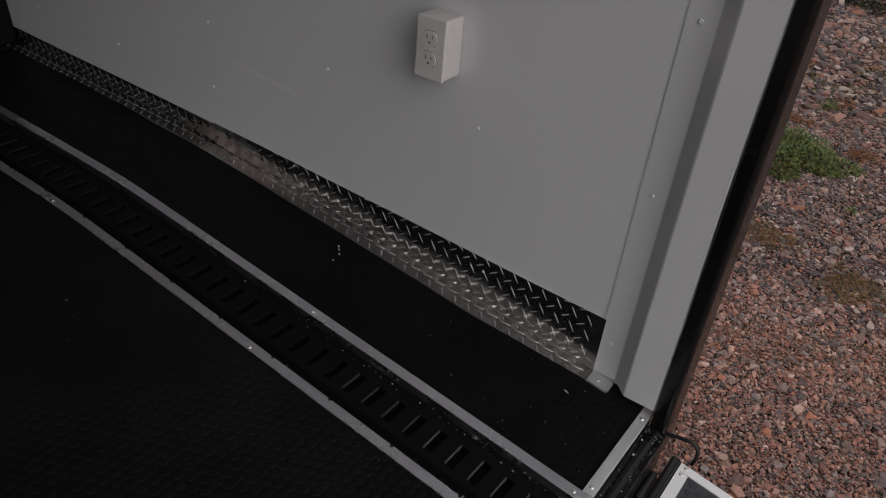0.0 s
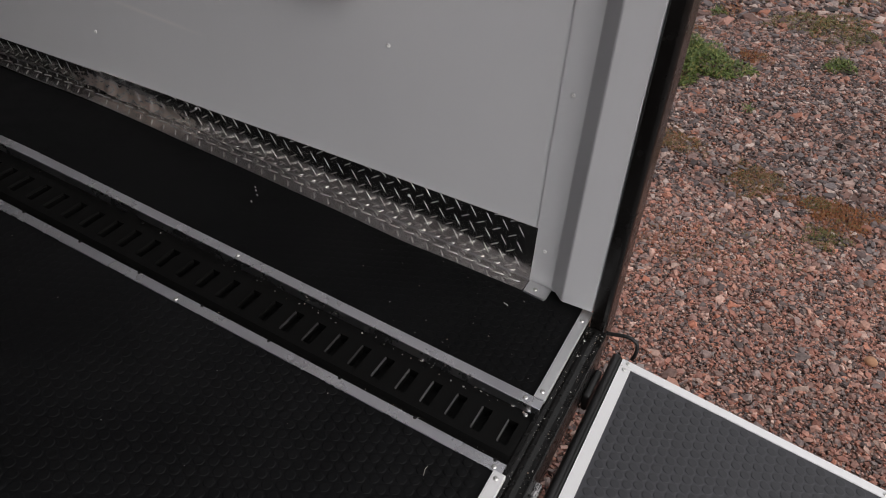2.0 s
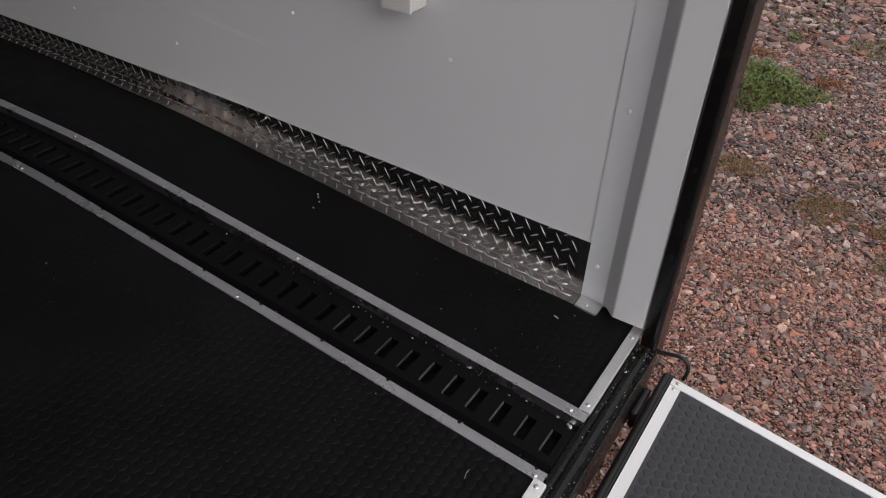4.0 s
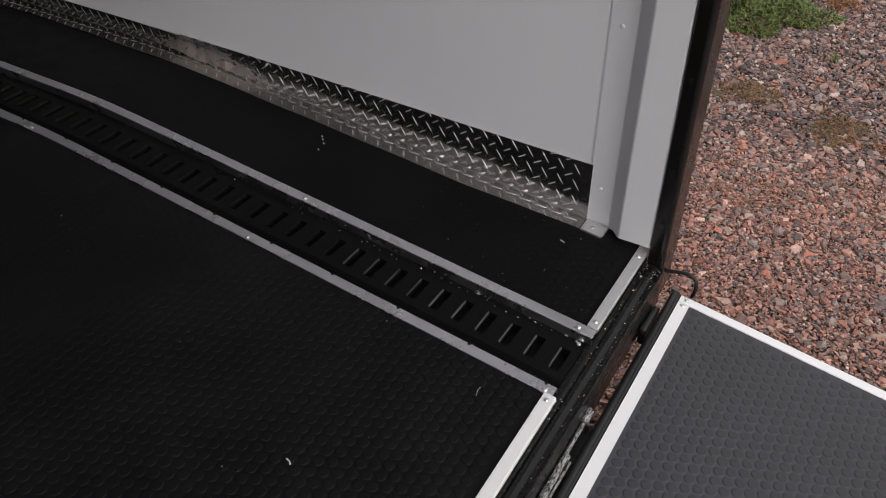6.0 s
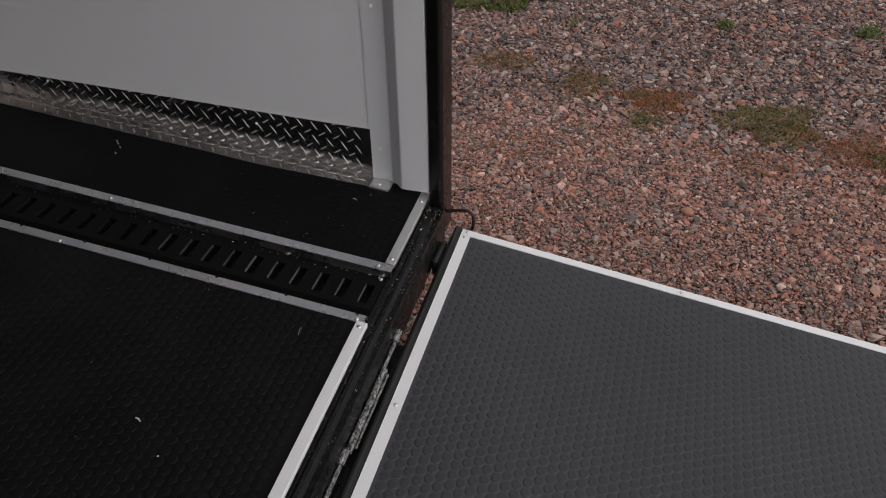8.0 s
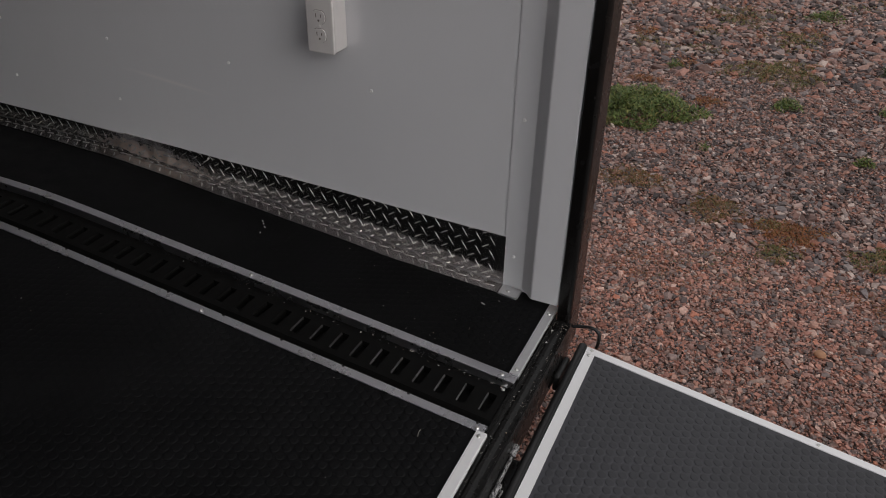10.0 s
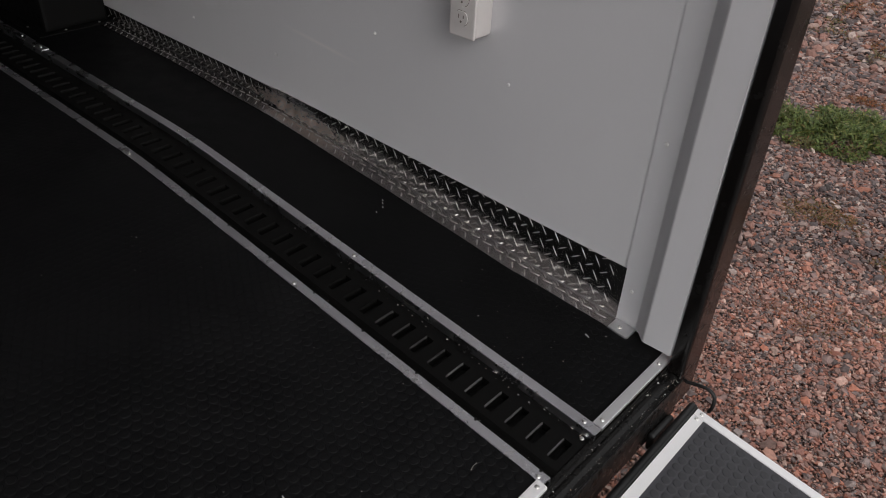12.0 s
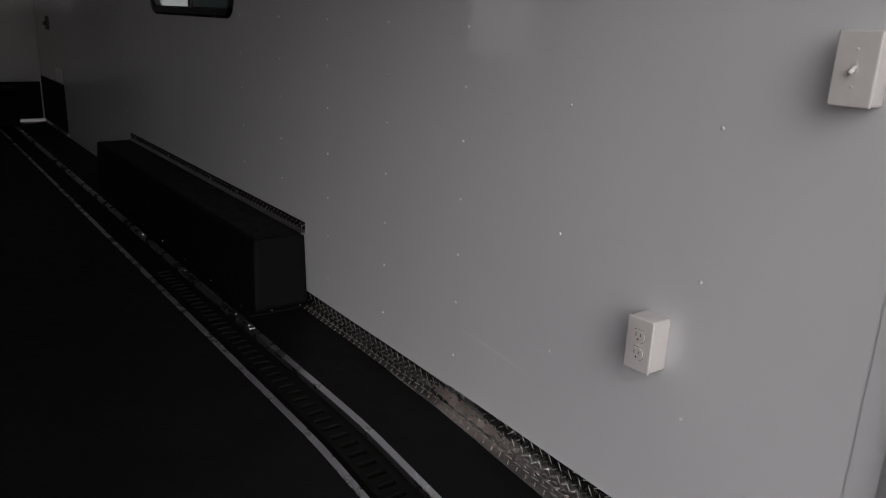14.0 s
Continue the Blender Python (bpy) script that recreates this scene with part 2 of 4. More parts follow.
CARPET = black_paint("black_box_liner", (0.0048, 0.0047, 0.0047), 0.45, 0.02, 0.1, 0.09)
WORN = worn_steel()
HEM = rubber("black_edge_rubber", (0.010, 0.010, 0.010), (0.02, 0.019, 0.019), 0.2)
HEADS = plastic("painted_screw_head", (0.70, 0.69, 0.69), 0.3)
IVORY = plastic("ivory_plastic", (0.60, 0.57, 0.56))
IVORY_INNER = plastic("ivory_plastic_face", (0.62, 0.59, 0.58), 0.3)
HOLE_SHADE = plastic("socket_hole_shade", (0.13, 0.11, 0.10), 0.6)
UNDER = plastic("dark_underside", (0.02, 0.019, 0.018), 0.8)
SOIL = soil()
STONES = island("crushed_stone", ((0.0, (0.080, 0.057, 0.053)), (0.10, (0.173, 0.130, 0.124)), (0.20, (0.270, 0.208, 0.194)), (0.30, (0.454, 0.203, 0.152)), (0.40, (0.216, 0.161, 0.143)), (0.50, (0.540, 0.256, 0.194)), (0.58, (0.355, 0.297, 0.279)),
                                 (0.66, (0.301, 0.130, 0.095)), (0.75, (0.605, 0.282, 0.211)), (0.84, (0.508, 0.375, 0.315)), (0.93, (0.583, 0.225, 0.143)), (1.0, (0.778, 0.563, 0.484))), 0.8, 0.85, 90.0)
GREY_STONES = island("mixed_crushed_stone", ((0.0, (0.043, 0.034, 0.031)), (0.10, (0.156, 0.123, 0.123)), (0.19, (0.095, 0.068, 0.063)), (0.29, (0.330, 0.171, 0.134)), (0.39, (0.224, 0.187, 0.186)), (0.50, (0.132, 0.099, 0.095)),
                                             (0.60, (0.437, 0.219, 0.170)), (0.69, (0.306, 0.255, 0.242)), (0.78, (0.430, 0.286, 0.237)), (0.88, (0.380, 0.147, 0.095)), (0.95, (0.496, 0.383, 0.340)), (1.0, (0.661, 0.510, 0.451))), 0.8, 0.9, 90.0)
GRIT = island("pale_grit", ((0.0, (0.40, 0.37, 0.35)), (0.5, (0.62, 0.6, 0.57)), (0.85, (0.45, 0.33, 0.25)), (1.0, (0.75, 0.74, 0.73))), 0.7)
LEAF = island("weed_leaf", ((0.0, (0.050, 0.078, 0.016)), (0.5, (0.105, 0.148, 0.032)), (0.85, (0.18, 0.21, 0.05)), (1.0, (0.26, 0.22, 0.07))), 0.6, 0.2)
DARK_LEAF = island("dull_weed_leaf", ((0.0, (0.03, 0.04, 0.014)), (0.5, (0.055, 0.066, 0.024)), (0.85, (0.085, 0.09, 0.036)), (1.0, (0.14, 0.10, 0.045))), 0.65, 0.2)
MOSS = island("low_weed", ((0.0, (0.08, 0.09, 0.03)), (0.45, (0.145, 0.142, 0.045)), (0.75, (0.19, 0.14, 0.05)), (1.0, (0.30, 0.12, 0.05))), 0.75, 0.2)
RUSTY = island("dry_weed", ((0.0, (0.17, 0.06, 0.028)), (0.5, (0.34, 0.115, 0.042)), (0.8, (0.25, 0.12, 0.045)), (1.0, (0.14, 0.12, 0.04))), 0.8, 0.2)
MIXED = island("olive_and_rust_weed", ((0.0, (0.10, 0.085, 0.030)), (0.35, (0.15, 0.125, 0.040)), (0.6, (0.22, 0.10, 0.040)), (0.85, (0.30, 0.115, 0.045)), (1.0, (0.12, 0.115, 0.04))), 0.75, 0.2)
SHRUB = island("dark_shrub", ((0.0, (0.012, 0.02, 0.008)), (1.0, (0.035, 0.05, 0.018))), 0.7, 0.2)


# ---------------------------------------------------------------- the plan
INSIDE = 2.06            # width of the trailer
FRONT = -8.3             # its front wall
SLOPE, REAR, BREAK = 0.0875, 0.114, -1.23
LEVEL = SLOPE * (REAR - BREAK)
RAMP_X, RAMP_Z, RAMP_SLOPE = 0.227, -0.092, 0.136


def floor_z(x):
    """Level in front, falling to the rear door behind the break."""
    s = (x - BREAK) / 0.05
    soft = 0.05 * (math.log1p(math.exp(min(s, 30))) if s < 30 else s)
    return LEVEL - SLOPE * soft


def ground_z(x, y):
    return -0.53 + 0.042 * (x - 0.5) + 0.012 * math.sin(1.7 * x + 0.9 * y) * math.sin(1.1 * y)


def ramp_z(x):
    return RAMP_Z - RAMP_SLOPE * (x - RAMP_X)


def floor_stations(x0, x1):
    xs = {round(x0, 4), round(x1, 4)}
    xs |= {round(BREAK + 0.02 * k, 4) for k in range(-10, 11)}
    xs |= {round(-0.25 * k, 4) for k in range(0, 34)}
    return sorted(x for x in xs if x0 <= x <= x1)


def along_floor(section, x0, x1, closed=True):
    """A bar with the section (y, height over the floor) laid along the floor."""
    return sweep([[(x, y, floor_z(x) + h) for y, h in section] for x in floor_stations(x0, x1)], closed)


def angle_bar(ya, yb, top, thick, leg, leg_at):
    """The section of an edging: a flat and a leg that turns down."""
    s = 1 if leg_at == "high" else -1
    e, o = (yb, ya) if s > 0 else (ya, yb)
    return [(o, top - thick), (o, top - 0.0006), (o + s * 0.0006, top), (e - s * 0.0012, top), (e, top - 0.0012), (e, top - leg), (e - s * thick, top - leg), (e - s * thick, top - thick)]


def screw_mesh(r, h, material):
    bm = bmesh.new()
    rings = [(r, 0.0), (r * 0.96, h * 0.45), (r * 0.7, h * 0.9), (r * 0.34, h), (r * 0.28, h * 0.5)]
    made = [[bm.verts.new((q * math.cos(k * math.pi / 6), q * math.sin(k * math.pi / 6), z)) for k in range(12)] for q, z in rings]
    for a, b in zip(made, made[1:]):
        for i in range(12):
            bm.faces.new((a[i], a[(i + 1) % 12], b[(i + 1) % 12], b[i]))
    bm.faces.new(made[-1])
    return mesh_of("screw", bm, material, False)


SCREW = screw_mesh(0.0048, 0.0026, ZINC)
SMALL = screw_mesh(0.0034, 0.0022, ZINC)
PLATE_SCREW = screw_mesh(0.003, 0.0012, IVORY)
BLACK_SCREW = screw_mesh(0.0036, 0.0018, STEEL)
WALL_SCREW = screw_mesh(0.0046, 0.0026, HEADS)


def screw(mesh, parent, x, y, z, rx=0, ry=0, rz=0):
    ob = new("screw", mesh)
    ob.matrix_basis = pose(x, y, z, rx, ry, rz)
    return hang(ob, parent)


TIP = math.degrees(math.atan(SLOPE))
RTIP = math.degrees(math.atan(RAMP_SLOPE))


# ---------------------------------------------------------------- ground
def ground():
    xs = np.concatenate([[-400, -120, -40, -12], np.linspace(-6, 8, 29), [14, 40, 120, 400]])
    ys = np.concatenate([[-400, -120, -40, -12], np.linspace(-5, 10, 31), [16, 40, 120, 400]])
    bm = bmesh.new()
    grid = [[bm.verts.new((x, y, ground_z(max(-12, min(14, x)), max(-12, min(16, y))) - 0.008)) for x in xs] for y in ys]
    for a, b in zip(grid, grid[1:]):
        for i in range(len(xs) - 1):
            bm.faces.new((a[i], a[i + 1], b[i + 1], b[i]))
    return setting(part("ground", bm, SOIL, None, "", True), "grey-brown gravel yard seen behind the trailer", "ground")


def pebbles(name, x0, x1, y0, y1, size, seed, material, thin=0.32, thick=0.66, share=None, block=False):
    """Angular stones, each a bent lump or broken block, strewn over the ground."""
    rng = np.random.default_rng(seed)
    ico = bmesh.new()
    if block:
        bmesh.ops.create_cube(ico, size=1.22)
        bmesh.ops.triangulate(ico, faces=ico.faces)
    else:
        bmesh.ops.create_icosphere(ico, subdivisions=1, radius=1.0)
    base = np.array([v.co[:] for v in ico.verts])
    tri = np.array([[v.index for v in f.verts] for f in ico.faces])
    ico.free()
    pitch = size * 1.55
    gx, gy = np.meshgrid(np.arange(x0, x1, pitch), np.arange(y0, y1, pitch * 0.9))
    px = (gx + 0.5 * pitch * (np.arange(gx.shape[0]) % 2)[:, None]).ravel() + rng.uniform(-0.5, 0.5, gx.size) * pitch
    py = gy.ravel() + rng.uniform(-0.5, 0.5, gx.size) * pitch
    edge, soft = 0.1 * np.sin(5 * px) + 0.07 * np.sin(13 * px + 1), rng.uniform(0, 0.3, len(px))
    keep = (py > y0 + (edge + soft if y0 > 0 else -1)) & (py < y1 - 0.35 + edge + soft)
    keep &= (px > -0.12 - 0.28 * py) & ((py > -0.06) | (px < 0.34))
    if share is not None:                      # patches where more or fewer of this size lie
        keep &= rng.uniform(0, 1, len(px)) < share(px, py)
    px, py = px[keep], py[keep]
    n = len(px)
    r = size * np.clip(rng.lognormal(-0.1, 0.46, n), 0.35, 2.7)
    shape = base[None] * (1 + rng.uniform(-0.5, 0.36, (n, len(base), 1)))
    shape = shape * np.stack([rng.uniform(0.8, 1.45, n), rng.uniform(0.65, 1.1, n), rng.uniform(thin, thick, n)], 1)[:, None]
    tilt, turn = rng.uniform(-0.5, 0.5, n), rng.uniform(0, 2 * np.pi, n)
    x, y, z = shape[..., 0], shape[..., 1], shape[..., 2]
    c, s = np.cos(tilt)[:, None], np.sin(tilt)[:, None]
    x, z = c * x + s * z, c * z - s * x
    c, s = np.cos(turn)[:, None], np.sin(turn)[:, None]
    x, y = c * x - s * y, s * x + c * y
    pz = -0.53 + 0.042 * (px - 0.5) + 0.012 * np.sin(1.7 * px + 0.9 * py) * np.sin(1.1 * py) + rng.uniform(-0.5, 0.75, n) * size
    v = np.stack([x * r[:, None] + px[:, None], y * r[:, None] + py[:, None], z * r[:, None] + pz[:, None]], 2).reshape(-1, 3)
    f = (tri[None] + len(base) * np.arange(n)[:, None, None]).reshape(-1, 3)
    return new(name, raw_mesh(name, v, f, material))


ground()


def coarse_share(x, y):
    """Coarse stones thin out beside the trailer and lie in drifts."""
    drift = np.sin(2.3 * x + 1.1 * y) * np.sin(1.9 * y - 1.3 * x + 0.6)
    return np.clip(0.10 + 0.36 * np.clip(0.55 * x + 0.75 * (y - 0.5), 0, 1) + 0.16 * drift, 0.08, 0.62)


tagged(pebbles("gravel", -0.25, 1.8, -0.42, 1.6, 0.0047, 3, STONES, 0.5, 0.9, None, True), "pinkish and grey crushed gravel covering the yard", "gravel", "", "stuff")
tagged(pebbles("gravel", -0.25, 1.8, -0.42, 1.75, 0.0076, 6, STONES, 0.45, 0.85, coarse_share), "larger pink and grey stones among the gravel", "gravel", "", "stuff")
tagged(pebbles("gravel", -0.9, 2.15, 1.14, 3.85, 0.0076, 4, GREY_STONES, 0.5, 0.9, None, True), "coarse pink and grey gravel farther from the ramp", "gravel", "", "stuff")
tagged(pebbles("gravel", -0.9, 2.15, 1.30, 3.95, 0.0105, 7, GREY_STONES, 0.4, 0.75, lambda x, y: 0.45 + 0.15 * np.sin(2.1 * x) * np.sin(1.7 * y)), "large pink and grey stones farther from the ramp", "gravel", "", "stuff")
tagged(pebbles("gravel", -1.9, 1.7, 3.4, 7.8, 0.0165, 5, GREY_STONES, 0.4, 0.75), "distant coarse reddish gravel", "gravel", "", "stuff")


# ---------------------------------------------------------------- trailer shell
def panel_with_hole(x0, x1, z0, z1, hx0, hx1, hz0, hz1, y0, y1):
    bm = bmesh.new()
    for a, b, c, d in ((x0, hx0, z0, z1), (hx1, x1, z0, z1), (hx0, hx1, z0, hz0), (hx0, hx1, hz1, z1)):
        add_box(bm, a, b, y0, y1, c, d)
    bmesh.ops.remove_doubles(bm, verts=bm.verts, dist=1e-5)
    return bm


TOP = 2.16
WIN = (-4.20, -3.0, 1.285, 1.76)
wall_north = setting(part("wall_north", panel_with_hole(FRONT, 0.06, -0.14, TOP, *WIN, 0.0, 0.045), WALL), "light grey painted aluminium side wall with screws", "wall")
SIDE = (-3.95, -3.22, LEVEL, 1.98)
setting(part("wall_south", panel_with_hole(FRONT, 0.06, -0.14, TOP, *SIDE, -INSIDE - 0.045, -INSIDE), WALL), "light grey painted trailer side wall", "wall")
setting(part("wall_front", box(FRONT - 0.05, FRONT, -INSIDE - 0.045, 0.045, -0.14, TOP), WALL), "light grey front wall deep inside the trailer", "wall")
setting(part("ceiling", box(FRONT - 0.05, 0.18, -INSIDE - 0.06, 0.06, TOP, TOP + 0.05), WALL), "pale trailer ceiling", "ceiling")
floor = setting(part("floor", along_floor([(-INSIDE, -0.16), (-INSIDE, -0.03), (0.0, -0.03), (0.0, -0.16)], FRONT, 0.12), UNDER), "dark trailer subfloor below the rubber mats", "floor")

# screws of the wall panels: columns on the studs
for x in (-0.391, -0.812, -1.229, -1.648, -2.066, -2.485, -2.903, -4.56, -4.98):
    rows = (0.459, 0.780, 1.102, 1.42, 1.74) if x > -1.0 else (0.283, 0.459, 0.611, 0.781, 0.953, 1.106, 1.27, 1.43, 1.60, 1.76)
    for z in rows:
        if not (WIN[0] - 0.05 < x < WIN[1] + 0.05 and z > 1.2):
            screw(WALL_SCREW, wall_north, x, -0.0002, z, 90)


def corner_cover():
    """The bent metal cover beside the rear door: a flange on the wall and a proud face."""
    low = [(-0.0285, -0.0005, 0.028), (-0.0285, -0.0022, 0.028), (0.0245, -0.0034, 0.020), (0.0275, -0.0055, 0.020), (0.0565, -0.0305, 0.016), (0.0605, -0.032, 0.016), (0.1245, -0.032, 0.017), (0.1270, -0.029, 0.017), (0.1270, 0.02, 0.017), (0.02, 0.02, 0.03), (0.02, -0.001, 0.03)]
    stations = []
    for z in (None, 0.06, 0.25, 0.5, 0.8, 1.1, 1.4, 1.7, TOP):
        w = 0.0 if z is None else 0.0012 * math.sin(9 * z)
        stations.append([(x + (w if x > 0.1 else 0), y, (b if z is None else z)) for x, y, b in low])
    ob = setting(part("trim_corner", sweep(stations), WALL), "white painted corner cover beside the rear door", "trim")
    for z in (0.105, 0.464, 0.785, 1.105, 1.42, 1.74):
        screw(WALL_SCREW, ob, -0.003, -0.0042, z, 90)
    return ob


corner_cover()


def rear_post():
    section = [(0.1285, -0.012), (0.1285, -0.030), (0.131, -0.034), (0.1535, -0.034), (0.158, -0.0325), (0.161, -0.0295), (0.163, -0.024), (0.163, 0.05), (0.1285, 0.05)]
    return setting(part("post_rear", sweep([[(x, y, z) for x, y in section] for z in (-0.115, 0.3, 0.9, 1.5, TOP + 0.05)]), GLOSS), "glossy black steel rear door post", "post")


rear_post()
setting(part("post_rear", box(0.1285, 0.181, -INSIDE - 0.05, -INSIDE + 0.034, -0.115, TOP + 0.05, 0.006), GLOSS), "glossy black steel rear door post", "post")
setting(part("header_rear", box(0.1285, 0.181, -INSIDE + 0.034, -0.034, TOP - 0.12, TOP + 0.05, 0.006), GLOSS), "black steel header over the rear door", "beam")


def rear_sill():
    profile = [(0.128, -0.012), (0.128, -0.0205), (0.134, -0.0215), (0.139, -0.0195), (0.146, -0.0192), (0.151, -0.0205), (0.155, -0.0215), (0.164, -0.0215), (0.1655, -0.019), (0.168, -0.019), (0.169, -0.022), (0.169, -0.115), (0.120, -0.115), (0.120, -0.012)]
    return setting(part("sill_rear", sweep([[(x, y, z) for x, z in profile] for y in (-INSIDE + 0.034, -1.4, -0.7, -0.036)]), STEEL), "black steel sill strewn with grit", "sill")


rear_sill()

# ---------------------------------------------------------------- floor coverings
def coins(name, cells, top, material, parent, r=0.0095, h=0.0014, tip=0.0, worn=None, reach=1.6):
    """Round studs of the rubber mat: cells (n, 2) of places, top(x) the mat's surface."""
    k = 10
    a = np.arange(k) * 2 * np.pi / k
    rings = [np.stack([q * np.cos(a), q * np.sin(a), np.full(k, z)], 1) for q, z in ((r, -0.0004), (r * 0.96, h * 0.75), (r * 0.82, h))]
    base = np.concatenate(rings)
    quads = [(i + o, (i + 1) % k + o, (i + 1) % k + o + k, i + o + k) for o in (0, k) for i in range(k)]
    lids = [(2 * k, 2 * k + i, 2 * k + i + 1, 2 * k + i + 2) for i in range(1, k - 2, 2)]
    f0 = np.array(quads + lids)
    n = len(cells)
    v = np.repeat(base[None], n, 0)
    if worn is not None:                       # studs are made lower farther in, so that they fade from sight
        v[..., 2] *= np.clip(1 - (worn - cells[:, 0]) / reach, 0.06, 1.0)[:, None]
    v[..., 2] -= np.where(cells[:, 0] > BREAK, tip, 0.0)[:, None] * v[..., 0]
    v[..., 0] += cells[:, None, 0]
    v[..., 1] += cells[:, None, 1]
    v[..., 2] += np.array([top(x) for x in cells[:, 0]])[:, None]
    f = (f0[None] + 3 * k * np.arange(n)[:, None, None]).reshape(-1, 4)
    ob = hang(new(name, raw_mesh(name, v.reshape(-1, 3), f, material, False)), parent)
    return tagged(ob, "raised round studs of the mat", "", "", "stuff")


def lattice(x0, x1, y0, y1, pitch, turn, ax, ay):
    """A hexagonal lattice inside a rectangle, turned by so many degrees, with one stud at (ax, ay)."""
    m = 2 * int(max(x1 - x0, y1 - y0) / pitch) + 20
    i, j = np.meshgrid(np.arange(-m, m), np.arange(-m, m))
    u, w = (i + 0.5 * (j % 2)) * pitch, j * pitch * math.sqrt(3) / 2
    c, s = math.cos(radians(turn)), math.sin(radians(turn))
    p = np.stack([(c * u - s * w).ravel() + ax, (s * u + c * w).ravel() + ay], 1)
    return p[(p[:, 0] > x0) & (p[:, 0] < x1) & (p[:, 1] > y0) & (p[:, 1] < y1)]


ST1, ST2 = (-0.4810, -0.4580), (-0.319, -0.295)
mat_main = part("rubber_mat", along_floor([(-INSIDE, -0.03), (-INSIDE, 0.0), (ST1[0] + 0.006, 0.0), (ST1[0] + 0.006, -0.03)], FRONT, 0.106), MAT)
tagged(mat_main, "black rubber floor mat with raised round studs", "floor mat")
coins("stud", lattice(-2.2, 0.095, -1.5, ST1[0] - 0.006, 0.0224, 30, 0.043, -0.522), floor_z, MAT, mat_main, r=0.0096, h=0.0013, tip=SLOPE, worn=0.0, reach=1.15)
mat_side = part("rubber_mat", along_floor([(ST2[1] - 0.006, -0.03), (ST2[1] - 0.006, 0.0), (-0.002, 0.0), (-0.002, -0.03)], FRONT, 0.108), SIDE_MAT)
tagged(mat_side, "narrow black rubber mat beside the wall", "floor mat")
coins("stud", lattice(-0.60, 0.095, ST2[1] + 0.010, -0.052, 0.0224, 30, 0.043, -0.255), floor_z, SIDE_MAT, mat_side, r=0.0092, h=0.0007, tip=SLOPE, worn=0.08, reach=0.62)


def edging(name, bm, label, material):
    return tagged(part(name, bm, material), label, "edge trim", "aluminium edge trims")


strip_inner = edging("edge_trim", along_floor(angle_bar(ST1[0], ST1[1], 0.0035, 0.0025, 0.022, "high"), FRONT, 0.122), "long aluminium edge trim along the cargo track", ALU)
strip_outer = edging("edge_trim", along_floor(angle_bar(ST2[0], ST2[1], 0.0045, 0.0025, 0.022, "low"), FRONT, 0.126), "long aluminium edge trim on the wall side mat", ALU)


def cross_bar(x0, x1, y0, y1, lift, skew=0.0):
    section = [(x0, -0.001), (x0, 0.0018), (x0 + 0.0006, 0.0024), (x1 - 0.0012, 0.0024), (x1, 0.0012), (x1, -0.007), (x1 - 0.0024, -0.007), (x1 - 0.0024, -0.001)]
    return sweep([[(x + skew * (-0.475 - y), y, floor_z(x) + lift + h) for x, h in section] for y in (y0, (y0 + y1) / 2, y1)])


trim_cross = edging("edge_trim", cross_bar(0.1045, 0.1265, ST2[1] + 0.0005, -0.017, 0.003), "short aluminium edge trim at the door corner", ALU_CROSS)
trim_sill = edging("edge_trim", cross_bar(0.1070, 0.1300, -INSIDE + 0.04, ST1[0] + 0.001, 0.003, 0.006), "bright aluminium edge trim along the rear sill", SKY_LIT_ALU)
for x in (0.105, -0.579, -1.262, -2.137, -2.82, -3.5, -4.2):
    screw(SCREW, strip_inner, x, -0.4735, floor_z(x) + 0.0035, 0, TIP if x > BREAK else 0)
for k in range(14):
    x = 0.101 - 0.157 * k
    screw(BLACK_SCREW, strip_inner, x, -0.4600, floor_z(x) + 0.0033, 0, TIP if x > BREAK else 0)
for x in (0.093, -0.565, -1.293, -2.14, -2.9, -3.6):
    screw(SCREW, strip_outer, x, -0.307, floor_z(x) + 0.0045, 0, TIP if x > BREAK else 0)
for y in (-0.055, -0.277):
    screw(SCREW, trim_cross, 0.115, y, floor_z(0.115) + 0.0054, 0, TIP)
for y in (-0.494, -0.98, -1.47, -1.96):
    screw(SCREW, trim_sill, 0.1175 + 0.006 * (-0.475 - y), y, floor_z(0.1175) + 0.0054, 0, TIP)


